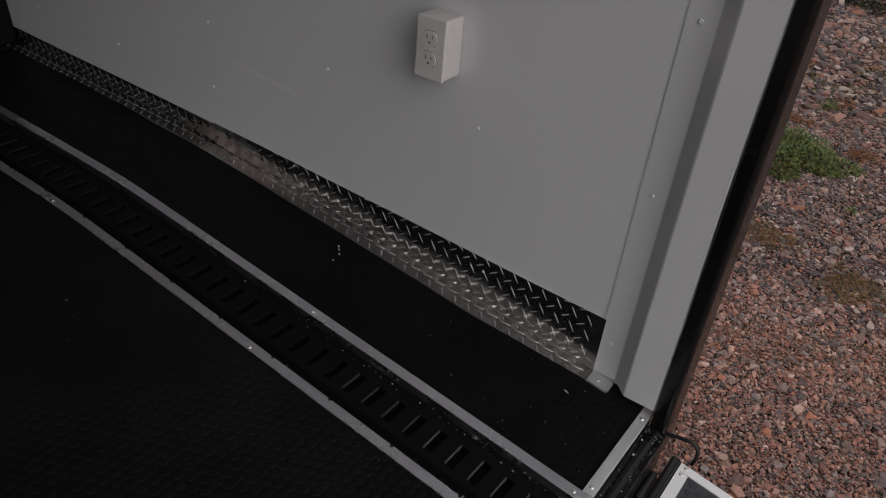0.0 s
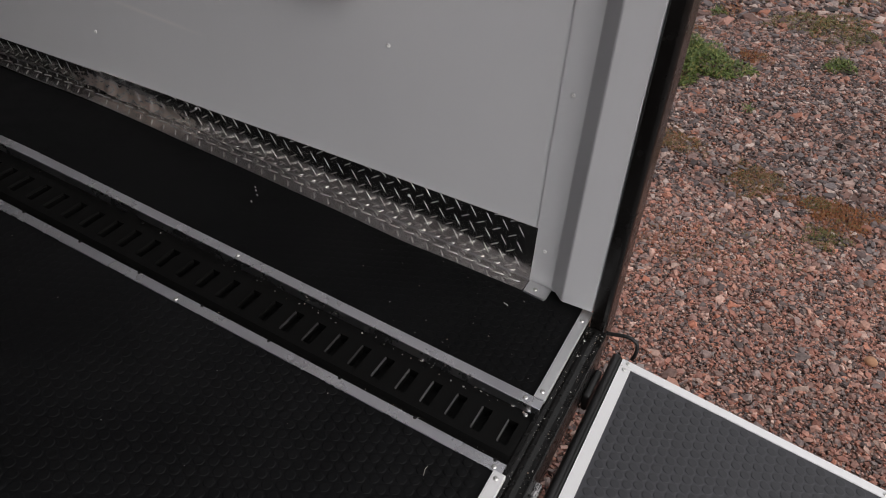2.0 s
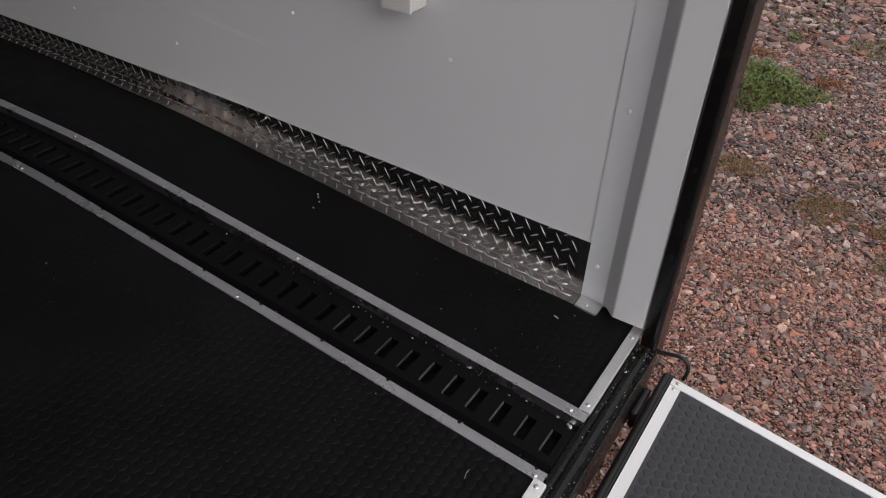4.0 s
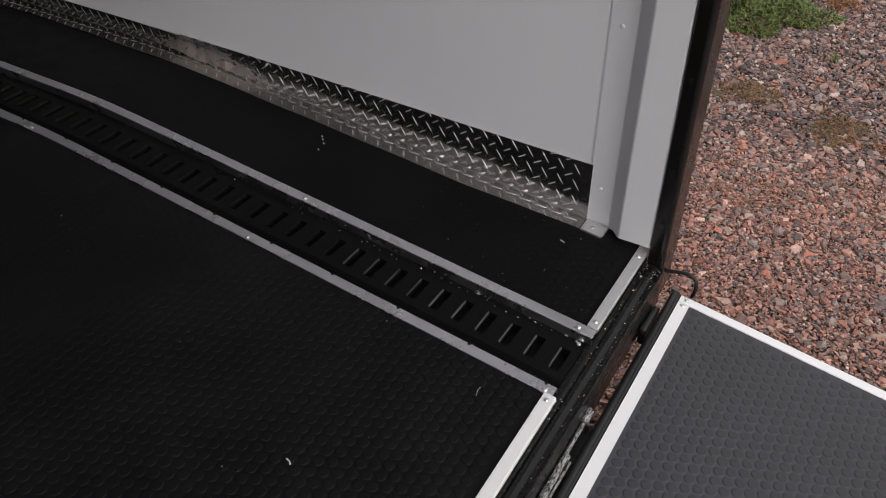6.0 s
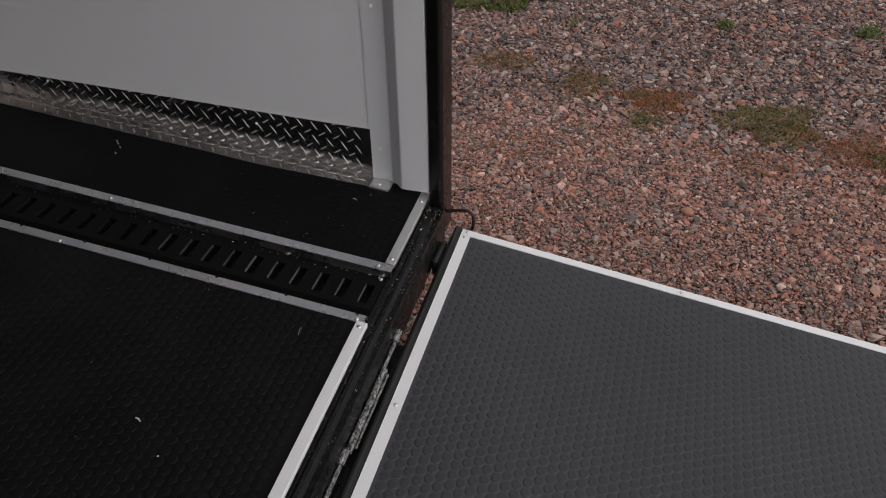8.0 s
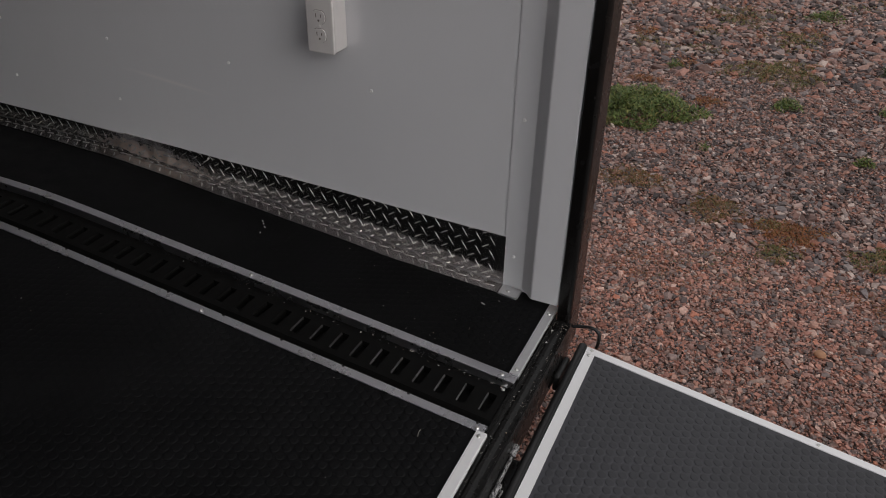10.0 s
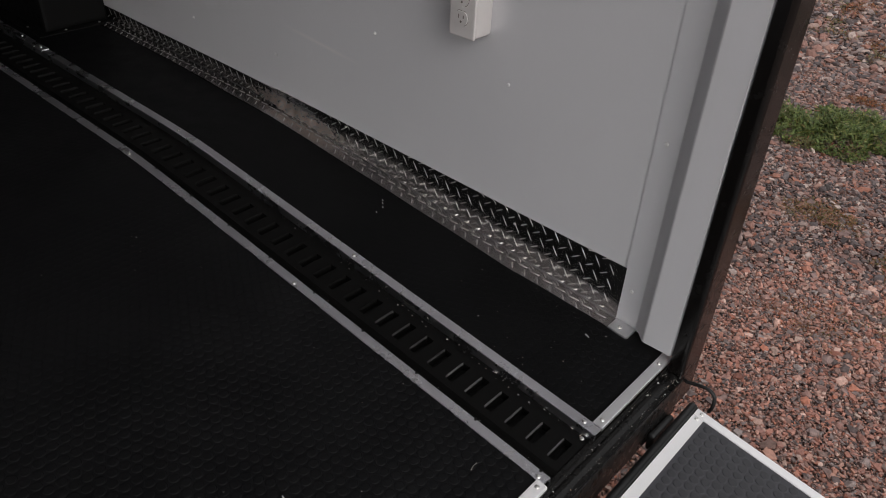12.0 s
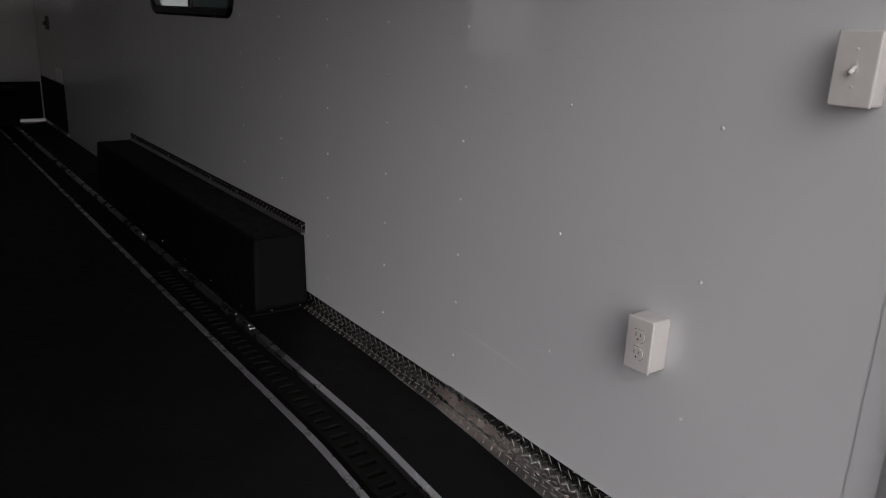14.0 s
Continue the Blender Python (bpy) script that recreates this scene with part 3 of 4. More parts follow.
def cargo_track():
    """A pressed steel channel with a row of slots, sunk between two mats."""
    track = thing("cargo_track", (0, -0.385, floor_z(0) - 0.018), "black steel cargo tie-down track sunk in the floor", "cargo track")
    base, ridge = -0.0185, -0.009
    bm = bmesh.new()

    def quad(*pts):
        bm.faces.new([bm.verts.new((x, y, floor_z(x) + h)) for x, y, h in pts])

    S0, S1 = -0.415, -0.358
    xs = [0.119]
    slots = [0.084 - 0.0517 * k for k in range(60)]
    edges = [0.119]
    for s in slots:
        edges += [s + 0.019, s]
    edges.append(slots[-1] - 0.0318)
    far = [-3.2, -4.5, -6.0, FRONT + 0.01]
    runs = list(zip(edges, edges[1:]))
    for n, (b, a) in enumerate(runs):
        cut = n % 2 == 1
        for (y0, h0), (y1, h1) in (((-0.4535, base), (-0.437, base)), ((-0.437, base), (-0.431, ridge)), ((-0.431, ridge), (S0, ridge)), ((S0, ridge), (S1, ridge)),
                                   ((S1, ridge), (-0.341, ridge)), ((-0.341, ridge), (-0.335, base)), ((-0.335, base), (-0.3155, base))):
            if cut and y0 == S0:
                d = -0.027
                quad((a, S0, d), (b, S0, d), (b, S1, d), (a, S1, d))
                quad((b, S0, ridge), (b, S1, ridge), (b, S1, d), (b, S0, d))
                quad((a, S0, ridge), (b, S0, ridge), (b, S0, d), (a, S0, d))
                quad((a, S1, ridge), (b, S1, ridge), (b, S1, d), (a, S1, d))
                quad((a, S0, ridge), (a, S1, ridge), (a, S1, d), (a, S0, d))
            else:
                quad((a, y0, h0), (b, y0, h0), (b, y1, h1), (a, y1, h1))
    x = edges[-1]
    for a in far:
        quad((a, -0.4535, base), (x, -0.4535, base), (x, -0.3155, base), (a, -0.3155, base))
        x = a
    bmesh.ops.remove_doubles(bm, verts=bm.verts, dist=1e-5)
    part("channel", bm, TRACK, track)
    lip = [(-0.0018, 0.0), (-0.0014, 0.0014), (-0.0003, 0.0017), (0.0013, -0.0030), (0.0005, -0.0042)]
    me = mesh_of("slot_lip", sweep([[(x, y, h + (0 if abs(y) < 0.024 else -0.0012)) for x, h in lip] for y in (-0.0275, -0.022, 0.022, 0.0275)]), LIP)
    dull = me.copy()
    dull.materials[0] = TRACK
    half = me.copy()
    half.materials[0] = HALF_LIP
    # lips step from pale to black going inward, copying the door's light
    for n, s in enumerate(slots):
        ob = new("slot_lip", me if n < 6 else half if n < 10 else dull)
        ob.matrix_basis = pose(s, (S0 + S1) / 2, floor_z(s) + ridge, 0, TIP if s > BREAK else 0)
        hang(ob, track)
    for k in range(9):
        x = 0.104 - 0.3048 * k
        for y in ((-0.3255, -0.445) if k else (-0.3255,)):
            screw(SCREW if k == 0 else BLACK_SCREW, track, x, y, floor_z(x) + base, 0, TIP if x > BREAK else 0)
    return track


cargo_track()


# ---------------------------------------------------------------- tread plate kick strip
def lugs(place, cells, parent, length=0.0125, wide=0.0014, high=0.0009):
    """The raised bars of tread plate, alternately leaning; place(u, w, h) puts them on the plate."""
    bm = bmesh.new()
    for u, w, lean in cells:
        c, s = math.cos(lean), math.sin(lean)

        def at(a, b, h):
            return bm.verts.new(place(u + c * a - s * b, w + s * a + c * b, h))

        outline = ((-length, 0), (-length * 0.55, -wide), (length * 0.55, -wide), (length, 0), (length * 0.55, wide), (-length * 0.55, wide))
        ring = [at(a, b, 0) for a, b in outline]
        step = [at(a * 0.93, b * 0.72, high * 0.72) for a, b in outline]
        ridge = [at(-length * 0.55, 0, high), at(length * 0.55, 0, high)]
        for q in range(6):
            bm.faces.new((ring[q], ring[(q + 1) % 6], step[(q + 1) % 6], step[q]))
        for loop in ((step[0], step[1], ridge[0]), (step[1], step[2], ridge[1], ridge[0]), (step[2], step[3], ridge[1]), (step[3], step[4], ridge[1]), (step[4], step[5], ridge[0], ridge[1]), (step[5], step[0], ridge[0])):
            bm.faces.new(loop)
    bmesh.ops.recalc_face_normals(bm, faces=bm.faces)
    ob = part("raised_lug", bm, LUG, parent, "raised bars of the tread plate", True)
    ob["kind"] = "stuff"
    return ob


def kick_strip(x0, x1, top, lean, foot, out, label, plate, first):
    """An angle of tread plate: an upright on the wall and a flat foot on the mat, dented where the floor breaks."""
    pitch, row = 0.0375, 0.040

    def low(x):
        return floor_z(x) + 0.003

    def head(x):
        return top - lean * x

    def face(x, z):
        """How far the upright stands off the wall at a height."""
        h = z - low(x)
        dent = math.exp(-((x + 1.16) / 0.19) ** 2)
        push = max(0.0, 1 - abs(h - 0.010) / (0.010 if h < 0.010 else 0.050))
        bend = 0.019 * dent * push * (1 + 0.28 * math.sin(47 * x) * math.sin(80 * h + 2) + 0.16 * math.sin(140 * x + 1))
        cove = 0.0035 * max(0.0, 1 - h / 0.006) ** 2
        return out + 0.002 + bend + cove + 0.0006 * math.sin(9 * x) * math.sin(30 * h)

    def width(x):
        grow = max(0.0, min(1.0, (-x - 0.05) / 0.25)) if x > -1.3 else max(0.35, min(1.0, (x + 1.95) / 0.6))
        return foot + 0.016 * grow + 0.0015 * math.sin(5.0 * x + 1)

    def sole(x, y):
        return low(x) + 0.0008 + 0.0012 * math.exp(-((y + width(x)) / 0.012) ** 2) * (0.5 + 0.5 * math.sin(23 * x))

    stations = []
    xs = sorted(set(floor_stations(x0, x1)) | {round(x0 + 0.012 * k, 4) for k in range(1, int((x1 - x0) / 0.012))})
    for x in xs:
        z, w = low(x), width(x)
        up = [(x, -face(x, q), q) for q in [z + f * (head(x) - z) for f in (1.0, 0.8, 0.6, 0.48, 0.4, 0.32, 0.25, 0.18, 0.12, 0.07, 0.035, 0.015)]]
        c = face(x, z) + 0.001
        flat = [(x, y, sole(x, y)) for y in (-c, -c - 0.3 * (w - c), -c - 0.7 * (w - c), -w)]
        stations.append([(x, -0.0004, head(x))] + up + flat + [(x, -w, floor_z(x)), (x, -0.0004, floor_z(x))])
    ob = tagged(part("kick_strip", sweep(stations), plate), label, "kick strip")
    steep, slack, bars, cross = [], [], [], []
    for i in range(int((x1 - x0) / pitch) + 2):
        u = first - pitch * i
        for j in range(4):
            steep.append((u, floor_z(u) + 0.0385 + row * j, -0.98))
            slack.append((u - pitch / 2, floor_z(u - pitch / 2) + 0.0185 + row * j, 0.58))
        bars.append((u + 0.0065, -0.0235, 0.14))
        cross += [(u - 0.0125, -0.041, -0.9), (u - 0.0125, -0.007, -0.9)]

    def within(cells, fits):
        return [q for q in cells if x0 + 0.008 < q[0] < x1 - 0.006 and fits(q)]

    def on_face(u, w, h):
        u, w = max(x0, min(x1 - 0.0005, u)), max(low(u) + 0.004, min(head(u) - 0.0004, w))
        return (u, -face(u, w) - h, w)

    def on_foot(u, w, h):
        u, w = max(x0, min(x1 - 0.0005, u)), max(-width(u) + 0.0005, min(-face(u, low(u)) - 0.001, w))
        return (u, w, sole(u, w) + h)

    lugs(on_face, within(steep, lambda q: low(q[0]) < q[1] < head(q[0]) + 0.006), ob, 0.0150, 0.0012, 0.0006)
    lugs(on_face, within(slack, lambda q: low(q[0]) < q[1] < head(q[0]) + 0.003), ob, 0.0120, 0.0015, 0.0006)
    lugs(on_foot, within(bars, lambda q: True), ob, 0.0135, 0.0018, 0.0015)
    lugs(on_foot, within(cross, lambda q: True), ob, 0.0125, 0.0018, 0.0015)
    return ob


kick_rear = kick_strip(BREAK - 0.012, -0.026, 0.1555, 0.0160, 0.0425, 0.0012, "bright aluminium tread plate kick strip along the wall", TREAD, -0.0600)
kick_strip(-2.262, BREAK + 0.004, 0.171, 0.0, 0.0440, 0.0, "aluminium tread plate kick strip beside the wheel box", SHADED_TREAD, -1.2450)
foot_tab = part("foot_tab", sweep([[(x, y, floor_z(x) + h) for y, h in ((-0.043 + q, 0.0), (-0.043 + q, 0.0044), (-0.004, 0.0048), (-0.004, 0.0))] for x, q in ((-0.024, 0.001), (0.0, 0.0), (0.0225, 0.0), (0.0265, 0.006))]), ALU_CROSS, kick_rear, "flattened plain end of the strip")
screw(SCREW, kick_rear, -0.003, -0.025, floor_z(-0.003) + 0.0045, 0, TIP)
for x in (-0.330, -0.93):
    screw(SMALL, kick_rear, x, -0.0034, 0.125 - 0.06 * (x + 0.33), 90)


# ---------------------------------------------------------------- wheel box
def wheel_box():
    x0, x1, top, w = -4.93, -2.262, 0.420, 0.226
    ob = thing("wheel_box", ((x0 + x1) / 2, -w / 2, LEVEL), "long black wheel box against the side wall", "wheel box")
    bm = bmesh.new()
    for a in (0.0,):
        add_box(bm, x0, x1, -w, -0.001, LEVEL, top, 0.022, 4)
    for v in bm.verts:
        if v.co.z < LEVEL + 0.05:
            if v.co.x > x1 - 0.03:
                v.co.x += 0.02
            v.co.y -= 0.012 if v.co.y < -0.1 else 0
    part("body", bm, CARPET, ob)
    part("skirt", box(x0 - 0.02, x1 + 0.045, -w - 0.045, -0.003, LEVEL, LEVEL + 0.006, 0.003), CARPET, ob)
    cap = part("cap_strip", sweep([[(x, -0.001, top - 0.002), (x, -0.001, top + 0.047), (x, -0.0035, top + 0.047), (x, -0.004, top + 0.005), (x, -0.022, top + 0.003), (x, -0.022, top - 0.002)] for x in (x0, (x0 + x1) / 2, x1)]), TREAD, ob, "tread plate strip over the box")
    n = int((x1 - x0) / 0.0375)
    lugs(lambda u, z, h: (u, -0.0036 - h, z), [(x0 + 0.014 + 0.0375 * i + dx, top + dz, lean) for i in range(n) for dx, dz, lean in ((0, 0.016, -0.9), (0.0188, 0.034, 0.7))], cap, 0.009)
    for x in np.arange(x1 - 0.03, x0, -0.36):
        screw(SCREW, ob, x, -0.004, top + 0.025, 90)
        screw(SCREW, ob, x - 0.05, -w - 0.030, LEVEL + 0.006)
    for y in (-0.045, -0.17):
        screw(SCREW, ob, x1 + 0.030, y, LEVEL + 0.006)
    return ob


wheel_box()


# ---------------------------------------------------------------- sockets and switch
def wall_box(name, x0, x1, z0, z1, deep, label, category):
    ob = thing(name, ((x0 + x1) / 2, 0, z0), label, category)
    bm = box(x0, x1, -deep + 0.006, -0.0002, z0, z1, 0.006, 3)
    part("box", bm, IVORY, ob, "", True)
    bm = box(x0 - 0.001, x1 + 0.001, -deep - 0.001, -deep + 0.0052, z0 - 0.001, z1 + 0.001, 0.003, 2)
    part("cover_plate", bm, IVORY_INNER, ob)
    return ob


def socket_outlet():
    x0, x1, z0, z1, deep = -0.518, -0.450, 0.555, 0.677, 0.060
    ob = wall_box("socket_outlet", x0, x1, z0, z1, deep, "ivory surface-mounted double socket on the wall", "socket")
    cx = (x0 + x1) / 2
    # raised dark pads draw the shade in slots, earth holes and groove
    for cz in (0.6370, 0.5960):
        ring = [(cx + 0.0172 * math.cos(a), cz + max(-0.0145, min(0.0145, 0.0172 * math.sin(a)))) for a in [k * math.pi / 12 for k in range(24)]]
        face = part("receptacle", sweep([[(x, y, z) for x, z in ring] for y in (-deep - 0.0005, -deep - 0.0034, -deep - 0.004)]), IVORY_INNER, ob)
        for dx, h in ((-0.0063, 0.0085), (0.0063, 0.007)):
            part("blade_slot", box(cx + dx - 0.0011, cx + dx + 0.0011, -deep - 0.0043, -deep - 0.003, cz + 0.0035 - h / 2, cz + 0.0035 + h / 2), HOLE_SHADE, face)
        part("earth_hole", tube([(cx, -deep - 0.003, cz - 0.0075), (cx, -deep - 0.0043, cz - 0.0075)], 0.0026), HOLE_SHADE, face)
        groove = [(cx + 0.0182 * math.cos(a), cz + max(-0.0155, min(0.0155, 0.0182 * math.sin(a)))) for a in [k * math.pi / 12 for k in range(24)]]
        part("groove_shade", sweep([[(x, y, z) for x, z in groove] for y in (-deep - 0.0004, -deep - 0.0012)]), HOLE_SHADE, ob)
    screw(PLATE_SCREW, ob, cx, -deep - 0.001, 0.6165, 90)
    return ob


def light_switch():
    x0, x1, z0, z1, deep = -0.168, -0.098, 1.175, 1.296, 0.046
    ob = wall_box("light_switch", x0, x1, z0, z1, deep, "ivory surface-mounted toggle light switch on the wall", "switch")
    cx, cz = (x0 + x1) / 2, 1.237
    part("toggle_slot", box(cx - 0.004, cx + 0.004, -deep - 0.0016, -deep, cz - 0.009, cz + 0.011, 0.0006), IVORY, ob)
    bm = bmesh.new()
    bmesh.ops.create_cone(bm, cap_ends=True, segments=10, radius1=0.0052, radius2=0.0036, depth=0.018)
    bm.transform(Matrix.Translation((cx, -deep - 0.007, cz - 0.004)) @ Matrix.Rotation(radians(120), 4, "X"))
    part("toggle", bm, IVORY_INNER, ob, "", True)
    for dz in (-0.030, 0.030):
        screw(PLATE_SCREW, ob, cx, -deep - 0.001, cz + dz, 90)
    return ob


socket_outlet()
light_switch()


# ---------------------------------------------------------------- ramp door
def ramp_door():
    length, width = 2.25, 2.0
    x0, y1 = 0.2, -0.017
    y0 = y1 - width
    ramp = thing("ramp_door", (x0, (y0 + y1) / 2, ramp_z(x0)), "lowered ramp door with a studded rubber mat", "ramp door")

    def over(x, y, h):
        return (x, y, ramp_z(x) + h)

    def bar(xa, xb, ya, yb, top, deep, bevel=0.0012):
        section = [(ya, top - deep), (ya, top - bevel), (ya + bevel, top), (yb - bevel, top), (yb, top - bevel), (yb, top - deep)]
        return sweep([[over(x, y, h) for y, h in section] for x in (xa, (xa + xb) / 2, xb)])

    part("panel", bar(0.207, x0 + length, y0 - 0.004, y1 + 0.004, -0.0055, 0.045, 0.004), GLOSS, ramp)
    mat = part("mat", bar(0.232, x0 + length - 0.03, y0 + 0.02, y1 - 0.018, -0.001, 0.004), RAMP_MAT, ramp, "dark studded rubber with sky sheen in its grey")
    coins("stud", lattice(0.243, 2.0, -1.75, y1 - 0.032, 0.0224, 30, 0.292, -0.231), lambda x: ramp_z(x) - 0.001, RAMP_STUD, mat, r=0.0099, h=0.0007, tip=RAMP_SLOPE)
    side = part("edge_trim", bar(0.2120, x0 + length, y1 - 0.0215, y1, 0.002, 0.012), SKY_LIT_ALU, ramp, "aluminium edge trim, whitened with sky reflection")
    part("edge_trim", bar(0.2120, x0 + length, y0, y0 + 0.0215, 0.002, 0.012), SKY_LIT_ALU, ramp, "aluminium edge trim, whitened with sky reflection")
    head = part("edge_trim", bar(0.2120, 0.2360, y0 + 0.0218, y1 - 0.0218, 0.0017, 0.012), SKY_LIT_ALU, ramp, "aluminium edge trim, whitened with sky reflection")
    part("edge_trim", bar(x0 + length - 0.033, x0 + length + 0.001, y0 + 0.0218, y1 - 0.0218, 0.0017, 0.012), SKY_LIT_ALU, ramp, "aluminium edge trim, whitened with sky reflection")
    for x in (0.2260, 0.763, 1.31, 1.86, 2.4):
        screw(SCREW, side, *over(x, y1 - (0.010 if x < 0.3 else 0.012), 0.002), 0, RTIP)
    for y in (-0.036, -0.58, -1.12, -1.66):
        screw(SCREW, head, *over(0.2235, y - 0.011, 0.0017), 0, RTIP)
    ring = [(0.0105 * math.cos(a), 0.0115 * math.sin(a)) for a in [k * math.pi / 8 for k in range(16)]]
    part("hem", sweep([[(0.1985 + dx, y, ramp_z(0.198) - 0.010 + dz) for dx, dz in ring] for y in (y0, -1.3, -0.6, y1 + 0.006)]), HEM, ramp, "black rounded rubber hem", True)
    part("hem_fin", sweep([[(0.205, y, ramp_z(0.205) - 0.006), (0.2055, y, ramp_z(0.205) + 0.0006), (0.2095, y, ramp_z(0.21) + 0.0004), (0.2112, y, ramp_z(0.21) - 0.006)] for y in (y0, -1.1, y1 + 0.002)]), HEM, ramp)
    return ramp


ramp_door()


def ramp_hinge(y_top):
    """Two knuckles on a battered pin, each with a short leaf beside it, and a hammered bar between them."""
    span = 0.314
    hinge = thing("strap_hinge", (0.173, y_top - 0.2, -0.085), "worn black steel hinge under the door sill", "hinge")
    rng = np.random.default_rng(42)

    def battered(x_in, x_out, z, thick, ya, yb, wave, steps):
        rows = []
        for k in range(steps + 1):
            y = ya + (yb - ya) * k / steps
            a, b, c = wave * rng.uniform(-1, 1, 3)
            mid = 0.5 * (x_in + x_out)
            rows.append([(x_in + 0.5 * a, y, z - 0.3 * thick), (x_in + 0.3 * (mid - x_in) + 0.5 * b, y, z + a), (mid + b, y, z + 0.001 + b), (x_out - 0.3 * (x_out - mid), y, z + c), (x_out + 0.7 * c, y, z - 0.4 * thick), (x_out, y, z - thick), (x_in, y, z - thick)])
        return sweep(rows)

    for y in (y_top, y_top - span):
        part("knuckle", tube([(0.1735, y + 0.013, -0.0735), (0.1735, y + 0.011, -0.0725), (0.1735, y - 0.012, -0.0725), (0.1735, y - 0.015, -0.0735)], 0.0078, 10), WORN, hinge)
        part("leaf", battered(0.1525, 0.1585, -0.071, 0.007, y + 0.004, y - 0.077, 0.0008, 22), WORN, hinge)
        part("pin", battered(0.1700, 0.1775, -0.073, 0.007, y - 0.016, y - 0.090, 0.0005, 16), WORN, hinge)
    part("bar", battered(0.1705, 0.1830, -0.0735, 0.008, y_top - 0.090, y_top - span + 0.016, 0.0014, 60), WORN, hinge)
    part("bar_lip", battered(0.1845, 0.1885, -0.078, 0.005, y_top - 0.100, y_top - span + 0.030, 0.0013, 52), WORN, hinge)
    part("backing", box(0.150, 0.204, y_top - span - 0.14, y_top + 0.002, -0.112, -0.098, 0.003), STEEL, hinge)
    return hinge


ramp_hinge(-0.430)


def ramp_bumper():
    """A worn rounded rubber block on the sill, under the door post."""
    bm = box(0.1693, 0.1845, -0.160, -0.066, -0.132, -0.086, 0.0072, 4)
    for v in bm.verts:
        v.co.z -= 0.010 * max(0.0, (v.co.y + 0.118) / 0.05)
    ob = thing("rubber_bumper", (0.1693, -0.118, -0.132), "dark rounded rubber bumper on the rear sill under the post", "bumper")
    part("block", bm, HEM, ob, "", True)
    return ob


ramp_bumper()


def pin_handle():
    bends = ((0.150, -0.068), (0.165, -0.063), (0.183, -0.0575), (0.196, -0.054), (0.207, -0.052), (0.2165, -0.0535), (0.224, -0.058), (0.2295, -0.065), (0.2315, -0.074), (0.2320, -0.083), (0.2315, -0.0925), (0.2300, -0.101), (0.2275, -0.110))
    pts = [(x, 0.012, z) for x, z in bends]
    ob = thing("hinge_pin", (0.2, 0.014, -0.08), "bent black steel hinge pin handle beside the ramp", "hinge pin")
    part("rod", tube(pts, 0.0042), HEM, ob, "", True)
    return ob


pin_handle()


# ---------------------------------------------------------------- front end of the trailer
def window():
    x0, x1, z0, z1 = WIN
    ob = setting(thing("window_1", ((x0 + x1) / 2, 0, z0), "", ""), "black-framed sliding side window with rounded corners", "window")

    def outline(grow, r):
        pts = []
        for cx, cz, a0 in ((x1 + grow - r, z1 + grow - r, 0), (x0 - grow + r, z1 + grow - r, 90), (x0 - grow + r, z0 - grow + r, 180), (x1 + grow - r, z0 - grow + r, 270)):
            pts += [(cx + r * math.cos(radians(a0 + 15 * k)), cz + r * math.sin(radians(a0 + 15 * k))) for k in range(7)]
        return pts

    outer, inner = outline(0.035, 0.09), outline(-0.012, 0.06)
    stations = [[(x, 0.03, z) for x, z in inner], [(x, -0.006, z) for x, z in inner], [(x, -0.016, z) for x, z in outline(0.0, 0.07)], [(x, -0.016, z) for x, z in outline(0.022, 0.08)], [(x, -0.004, z) for x, z in outer], [(x, -0.0005, z) for x, z in outer]]
    part("window_frame", sweep_open(stations), GLOSS, ob)
    part("mullion", box((x0 + x1) / 2 - 0.02, (x0 + x1) / 2 + 0.02, 0.004, 0.024, z0 + 0.005, z1 - 0.005, 0.003), GLOSS, ob)
    for a, b, m in ((x0 + 0.005, (x0 + x1) / 2, SMOKED), ((x0 + x1) / 2, x1 - 0.005, TINT)):
        pane = part("pane", box(a, b, 0.012, 0.016, z0 + 0.005, z1 - 0.005), m, ob)
        pane.visible_shadow = False
    return ob


def side_door():
    """The closed side door with its window, known from its mirror image in the wall opposite."""
    x0, x1, z0, z1 = SIDE
    ob = setting(thing("door_1", ((x0 + x1) / 2, -INSIDE, z0), "", ""), "closed pale side door with a window in a black frame", "door")
    for a, b, c, d in ((x0 - 0.03, x0, z0, z1 + 0.03), (x1, x1 + 0.03, z0, z1 + 0.03), (x0, x1, z1, z1 + 0.03)):
        part("door_frame", box(a, b, -INSIDE + 0.0005, -INSIDE + 0.012, c, d, 0.003), GLOSS, ob)
    a, b, c, d = x0 + 0.06, x1 - 0.06, 1.08, z1 - 0.10
    part("door_leaf", panel_with_hole(x0 + 0.003, x1 - 0.003, z0 + 0.003, z1 - 0.003, a, b, c, d, -INSIDE - 0.042, -INSIDE - 0.004), WALL, ob)
    pane = part("pane", box(a, b, -INSIDE - 0.026, -INSIDE - 0.022, c, d), FROSTED, ob)
    pane.visible_shadow = False
    return ob


def sweep_open(stations):
    bm = bmesh.new()
    rows = [[bm.verts.new(p) for p in s] for s in stations]
    n = len(rows[0])
    for a, b in zip(rows, rows[1:]):
        for i in range(n):
            j = (i + 1) % n
            bm.faces.new((a[i], a[j], b[j], b[i]))
    bmesh.ops.recalc_face_normals(bm, faces=bm.faces)
    return bm


def glass(name, colour, rough):
    k = Nodes(name)
    return k.set(Base_Color=(*colour, 1), Roughness=rough, Transmission_Weight=1.0, IOR=1.45).m


